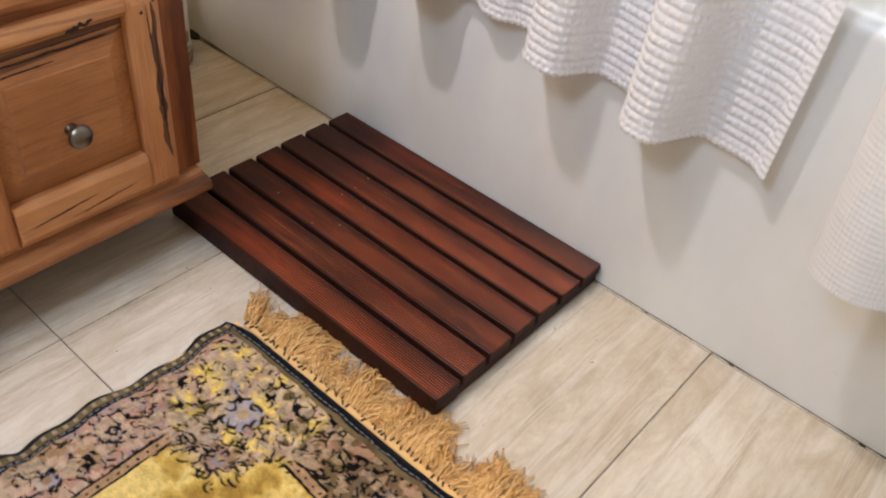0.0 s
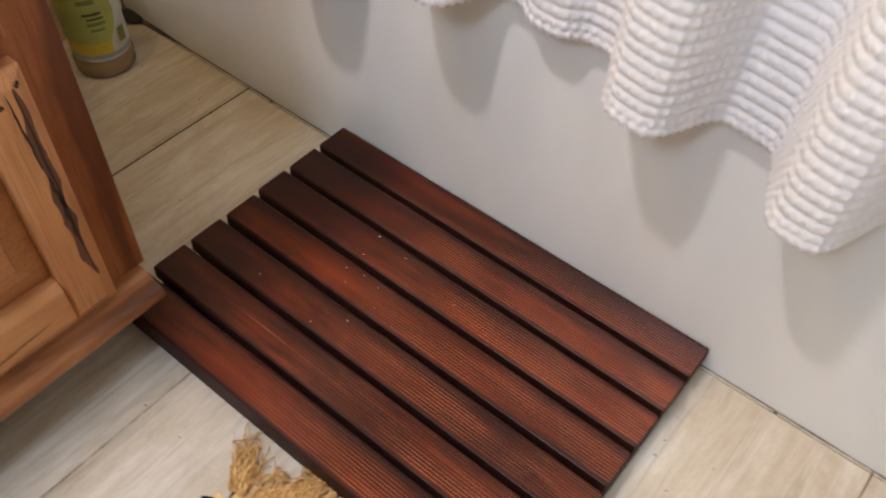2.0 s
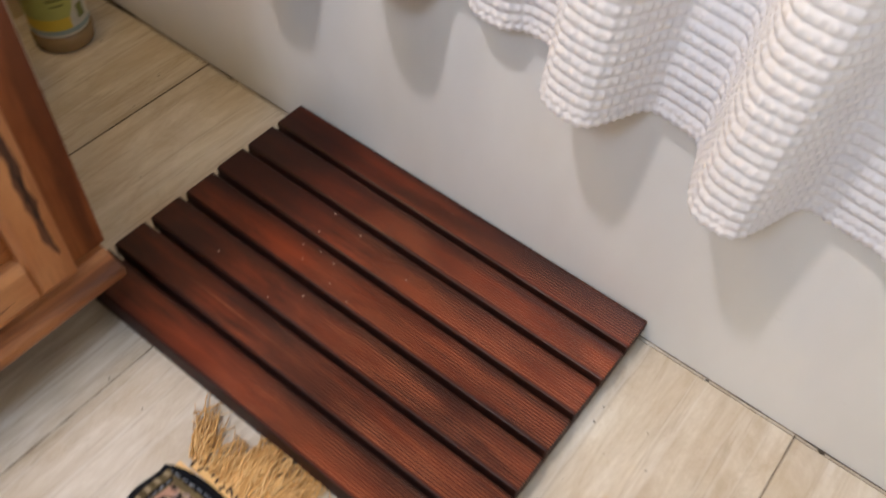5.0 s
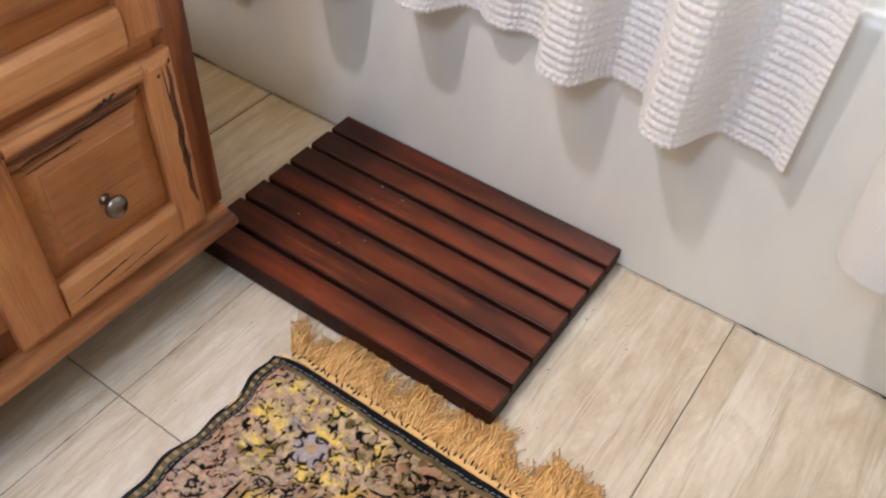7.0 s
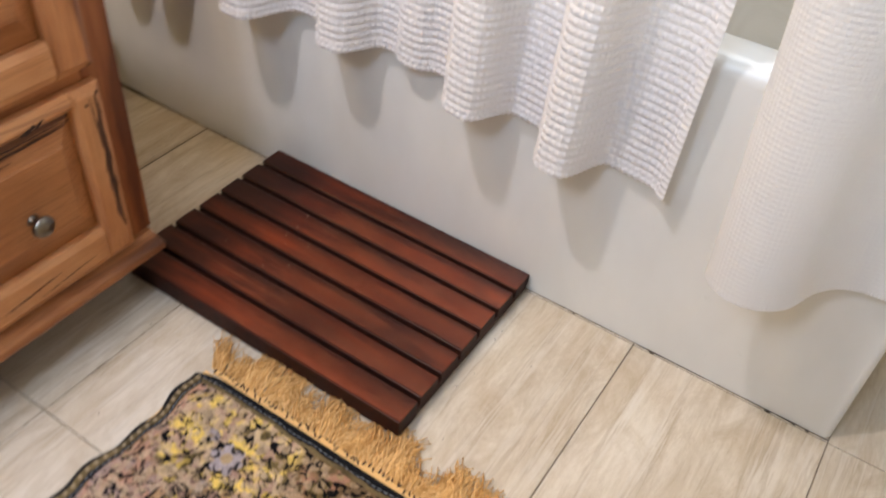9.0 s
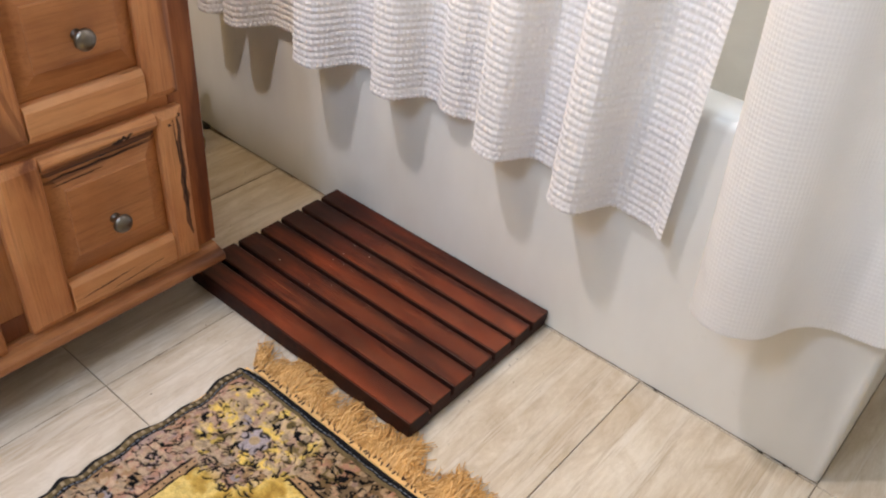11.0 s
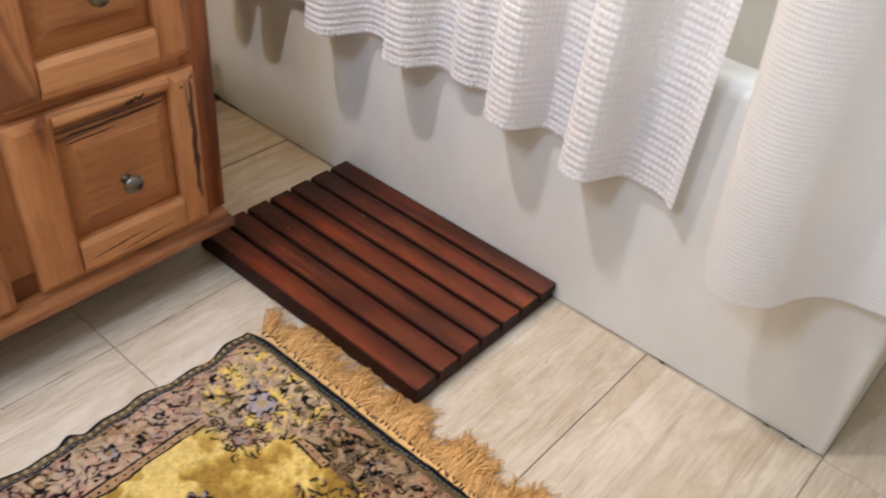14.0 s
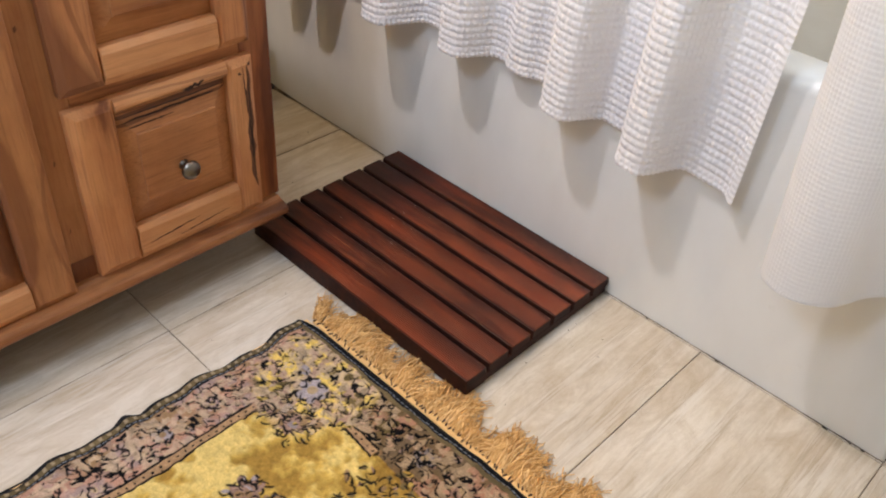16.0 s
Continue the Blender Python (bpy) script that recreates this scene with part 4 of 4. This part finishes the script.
# fringe: a stitched band and curly strands
rng = random.Random(31)
bm = box((RX0 + 0.018, RY1 - 0.002, 0.001), (RX1, RY1 + 0.013, 0.0050), 0.0015)
part("fringe_band", bm, yarn, rug)
bm = bmesh.new()
for k in range(95):
    x = RX0 + 0.022 + (RX1 - RX0 - 0.03) * (k + rng.uniform(-0.3, 0.3)) / 95
    m = Matrix.Translation((x, RY1 + rng.uniform(0.001, 0.010), 0.0062)) @ Matrix.Rotation(rng.uniform(-0.5, 0.9), 4, "Z") @ Matrix.Diagonal((0.0011, 0.0034, 0.0007, 1))
    bmesh.ops.create_cube(bm, size=2, matrix=m)
tagged(part("stitches", bm, bark, rug, "dark stitches"), kind="stuff")
verts, faces = [], []


def strand(x, y, reach, drift, lift, curl, phase, thick):
    n, base = 8, len(verts)
    for k in range(n + 1):
        t = k / n
        cx = x + drift * t + curl * math.sin(phase + 7 * t) * t
        cy = y + reach * t + curl * 0.7 * math.cos(phase * 1.7 + 6 * t) * t
        cz = 0.004 + lift * math.sin(math.pi * min(t * 1.15, 1)) + 0.0015 * t
        w = thick * (1 - 0.35 * t)
        for a in range(4):
            verts.append((cx + w * math.cos(a * math.pi / 2), cy + 0.3 * w * math.sin(a * math.pi / 2), cz + w * math.sin(a * math.pi / 2)))
    for k in range(n):
        for a in range(4):
            p, q = base + 4 * k + a, base + 4 * k + (a + 1) % 4
            faces.append((p, q, q + 4, p + 4))
    faces.append(tuple(base + 4 * n + a for a in range(4)))


for k in range(2500):
    x = RX0 + 0.010 + (RX1 - RX0 - 0.012) * rng.random()
    clump = 0.016 * math.sin(x * 95) + 0.010 * math.sin(x * 41 + 1)
    reach = 0.052 + 0.016 * math.sin(x * 57 + 2) + rng.uniform(-0.016, 0.014)
    if 0.405 < x < 0.432:
        reach *= 0.45
    strand(x, RY1 + rng.uniform(0.003, 0.013), reach - 0.003, clump + rng.uniform(-0.014, 0.014), rng.uniform(0.001, 0.010), rng.uniform(0.004, 0.012), rng.uniform(0, 6.28), rng.uniform(0.0008, 0.0013))
mesh = bpy.data.meshes.new("fringe")
off = np.array(origin_of(rug))
mesh.from_pydata((np.array(verts) - off).tolist(), [], faces)
mesh.materials.append(yarn)
mesh.polygons.foreach_set("use_smooth", np.ones(len(faces), bool))
fringe = new("fringe", mesh)
fringe.parent = rug
tagged(fringe, "tangled golden-tan yarn fringe", kind="stuff")

# ---- cleaner bottles by the vanity ----
BX, BY, BR = -0.388, -0.097, 0.042
bottle = thing("cleaner_bottle", (BX, BY, 0), "white cleaner bottle with yellow-green label standing on the floor", "bottle")
smooth(part("foot", lathe([(BR - 0.006, 0.0), (BR, 0.004), (BR + 0.001, 0.020), (BR - 0.001, 0.028)], (BX, BY, 0.0), n=44), amber_base, bottle, "brownish translucent foot"))
smooth(part("body", lathe([(BR - 0.002, 0.028), (BR - 0.001, 0.032), (BR - 0.002, 0.170), (BR - 0.008, 0.195), (0.022, 0.220), (0.016, 0.235), (0.016, 0.250)], (BX, BY, 0.0), n=44), white_plastic, bottle))
smooth(part("cap", lathe([(0.019, 0.248), (0.020, 0.252), (0.019, 0.275), (0.012, 0.280)], (BX, BY, 0.0), n=30), white_plastic, bottle))


def wrap(name, a0, a1, z0, z1, material, r, cx, cy, parent, wave=0.0, label="", bulge=0.0):
    """A curved patch on a round bottle, from angle a0 to a1 (degrees); its top edge and its last side may be bowed."""
    bm, rows, n, m = bmesh.new(), [], 18, 6 if bulge else 1
    for k in range(n + 1):
        up = wave * math.sin(math.pi * k / n)
        row = []
        for j in range(m + 1):
            a = radians(a0 + (a1 + bulge * math.sin(math.pi * j / m) - a0) * k / n)
            row.append(bm.verts.new((cx + r * math.cos(a), cy + r * math.sin(a), z0 + (z1 + up - z0) * j / m)))
        rows.append(row)
    for p, q in zip(rows, rows[1:]):
        for j in range(m):
            bm.faces.new((p[j], q[j], q[j + 1], p[j + 1]))
    return part(name, bm, material, parent, label)


wrap("label", -110, -4, 0.060, 0.150, soft_green, BR + 0.0002, BX, BY, bottle, 0.012, "yellow-green printed label", 20)
wrap("label_foot", -100, -5, 0.041, 0.060, yellow_label, BR + 0.0002, BX, BY, bottle, 0, "yellow printed band")
wrap("band", -110, 60, 0.034, 0.041, blue_band, BR + 0.0002, BX, BY, bottle)
wrap("panel", 12, 30, 0.050, 0.072, dull_ink, BR + 0.0003, BX, BY, bottle)
for a0, a1, z, h, ink_m in ((-52, -28, 0.132, 0.007, ink), (-48, -16, 0.121, 0.007, dull_ink), (-44, -10, 0.104, 0.004, ink), (-38, -8, 0.097, 0.003, ink), (-40, -6, 0.088, 0.005, dull_ink), (-36, -10, 0.079, 0.004, dull_ink)):
    wrap("text_bar", a0, a1, z, z + h, ink_m, BR + 0.0006, BX, BY, bottle)

CX, CY, CR = -0.341, -0.222, 0.040
jug = thing("cleaner_bottle", (CX, CY, 0), "white cleaner bottle with dark green label beside the vanity", "bottle")
smooth(part("body", lathe([(CR - 0.006, 0.0), (CR, 0.006), (CR, 0.150), (CR - 0.006, 0.175), (0.018, 0.205), (0.015, 0.225)], (CX, CY, 0.0), n=44), white_plastic, jug))
smooth(part("cap", lathe([(0.018, 0.222), (0.018, 0.246), (0.012, 0.250)], (CX, CY, 0.0), n=30), teal_label, jug, "green cap"))
wrap("label", -80, 25, 0.022, 0.120, teal_label, CR + 0.0004, CX, CY, jug, 0.0, "dark green printed label")

# ---- crumbs on the floor ----
rng = random.Random(77)
bm = bmesh.new()
spots = [(rng.uniform(-0.45, 0.0), rng.uniform(-0.30, -0.02)) for _ in range(10)] + [(rng.uniform(0.54, 0.62), rng.uniform(-0.40, -0.05)) for _ in range(9)] + [(rng.uniform(0.1, 0.25), rng.uniform(-0.6, -0.37)) for _ in range(3)]
for x, y in spots:
    m = Matrix.Translation((x, y, 0.0006)) @ Matrix.Rotation(rng.uniform(0, 3), 4, "Z") @ Matrix.Diagonal((rng.uniform(0.0007, 0.0022), rng.uniform(0.0005, 0.001), 0.0006, 1))
    bmesh.ops.create_icosphere(bm, subdivisions=1, radius=1, matrix=m)
tagged(part("crumbs", bm, crumb_brown), "dark crumbs and specks of dirt scattered on the floor tiles", "crumbs", kind="stuff")
bm = bmesh.new()
for x, s in ((0.756, 0.0030), (0.941, 0.0036), (-0.142, 0.002), (0.62, 0.0018), (1.0, 0.0022), (0.98, 0.002)):
    m = Matrix.Translation((x, -0.0030, 0.0012)) @ Matrix.Diagonal((s * 1.6, s * 0.7, 0.0011, 1))
    bmesh.ops.create_icosphere(bm, subdivisions=1, radius=1, matrix=m)
tagged(part("dirt_spots", bm, crumb_brown), "black dirt lumps in the joint at the foot of the tub", "dirt", kind="stuff")

# ---- floor and wall tiles ----
# one joint is filled with paler grout
part("grout_filling", box((0.1150, Y0, -0.004), (0.1170, -0.001, -0.0007)), pale_grout, floor)
part("grout_filling", box((-0.1898, -0.62, -0.004), (-0.1882, -0.001, 0.0002)), dark_grout, floor)
TW, TL, GAP = 0.305, 0.610, 0.0016
tile_bm = box((GAP / 2, GAP / 2, -0.010), (TW - GAP / 2, TL - GAP / 2, 0.0), 0.0008, 1)
tile_mesh = bpy.data.meshes.new("floor_tile")
bmesh.ops.recalc_face_normals(tile_bm, faces=tile_bm.faces)
tile_bm.to_mesh(tile_mesh)
tile_bm.free()
tile_mesh.materials.append(floor_tile)
for i in range(-1, 8):
    for j in range(-3, 3):
        x, y = -0.189 + TW * i, -0.0035 + TL * (j - 0)
        if x < X0 - TW or x > X1 or y > Y1 or y + TL < Y0:
            continue
        t = new("tile", tile_mesh)
        t.parent = floor
        t.location = (x, y, 0.0)
wall_bm = box((0.0055, -0.006, 0.0012), (0.2945, 0.004, 0.5988), 0.001, 1)
wall_mesh = bpy.data.meshes.new("wall_tile")
bmesh.ops.recalc_face_normals(wall_bm, faces=wall_bm.faces)
wall_bm.to_mesh(wall_mesh)
wall_bm.free()
wall_mesh.materials.append(wall_tile)
for i in range(8):
    for j in range(4):
        t = new("tile", wall_mesh)
        t.parent = wall_far
        t.location = (0.685 - 0.30 * 3 + 0.30 * (i - 1), Y1 - 0.004, 0.02 + 0.60 * j)
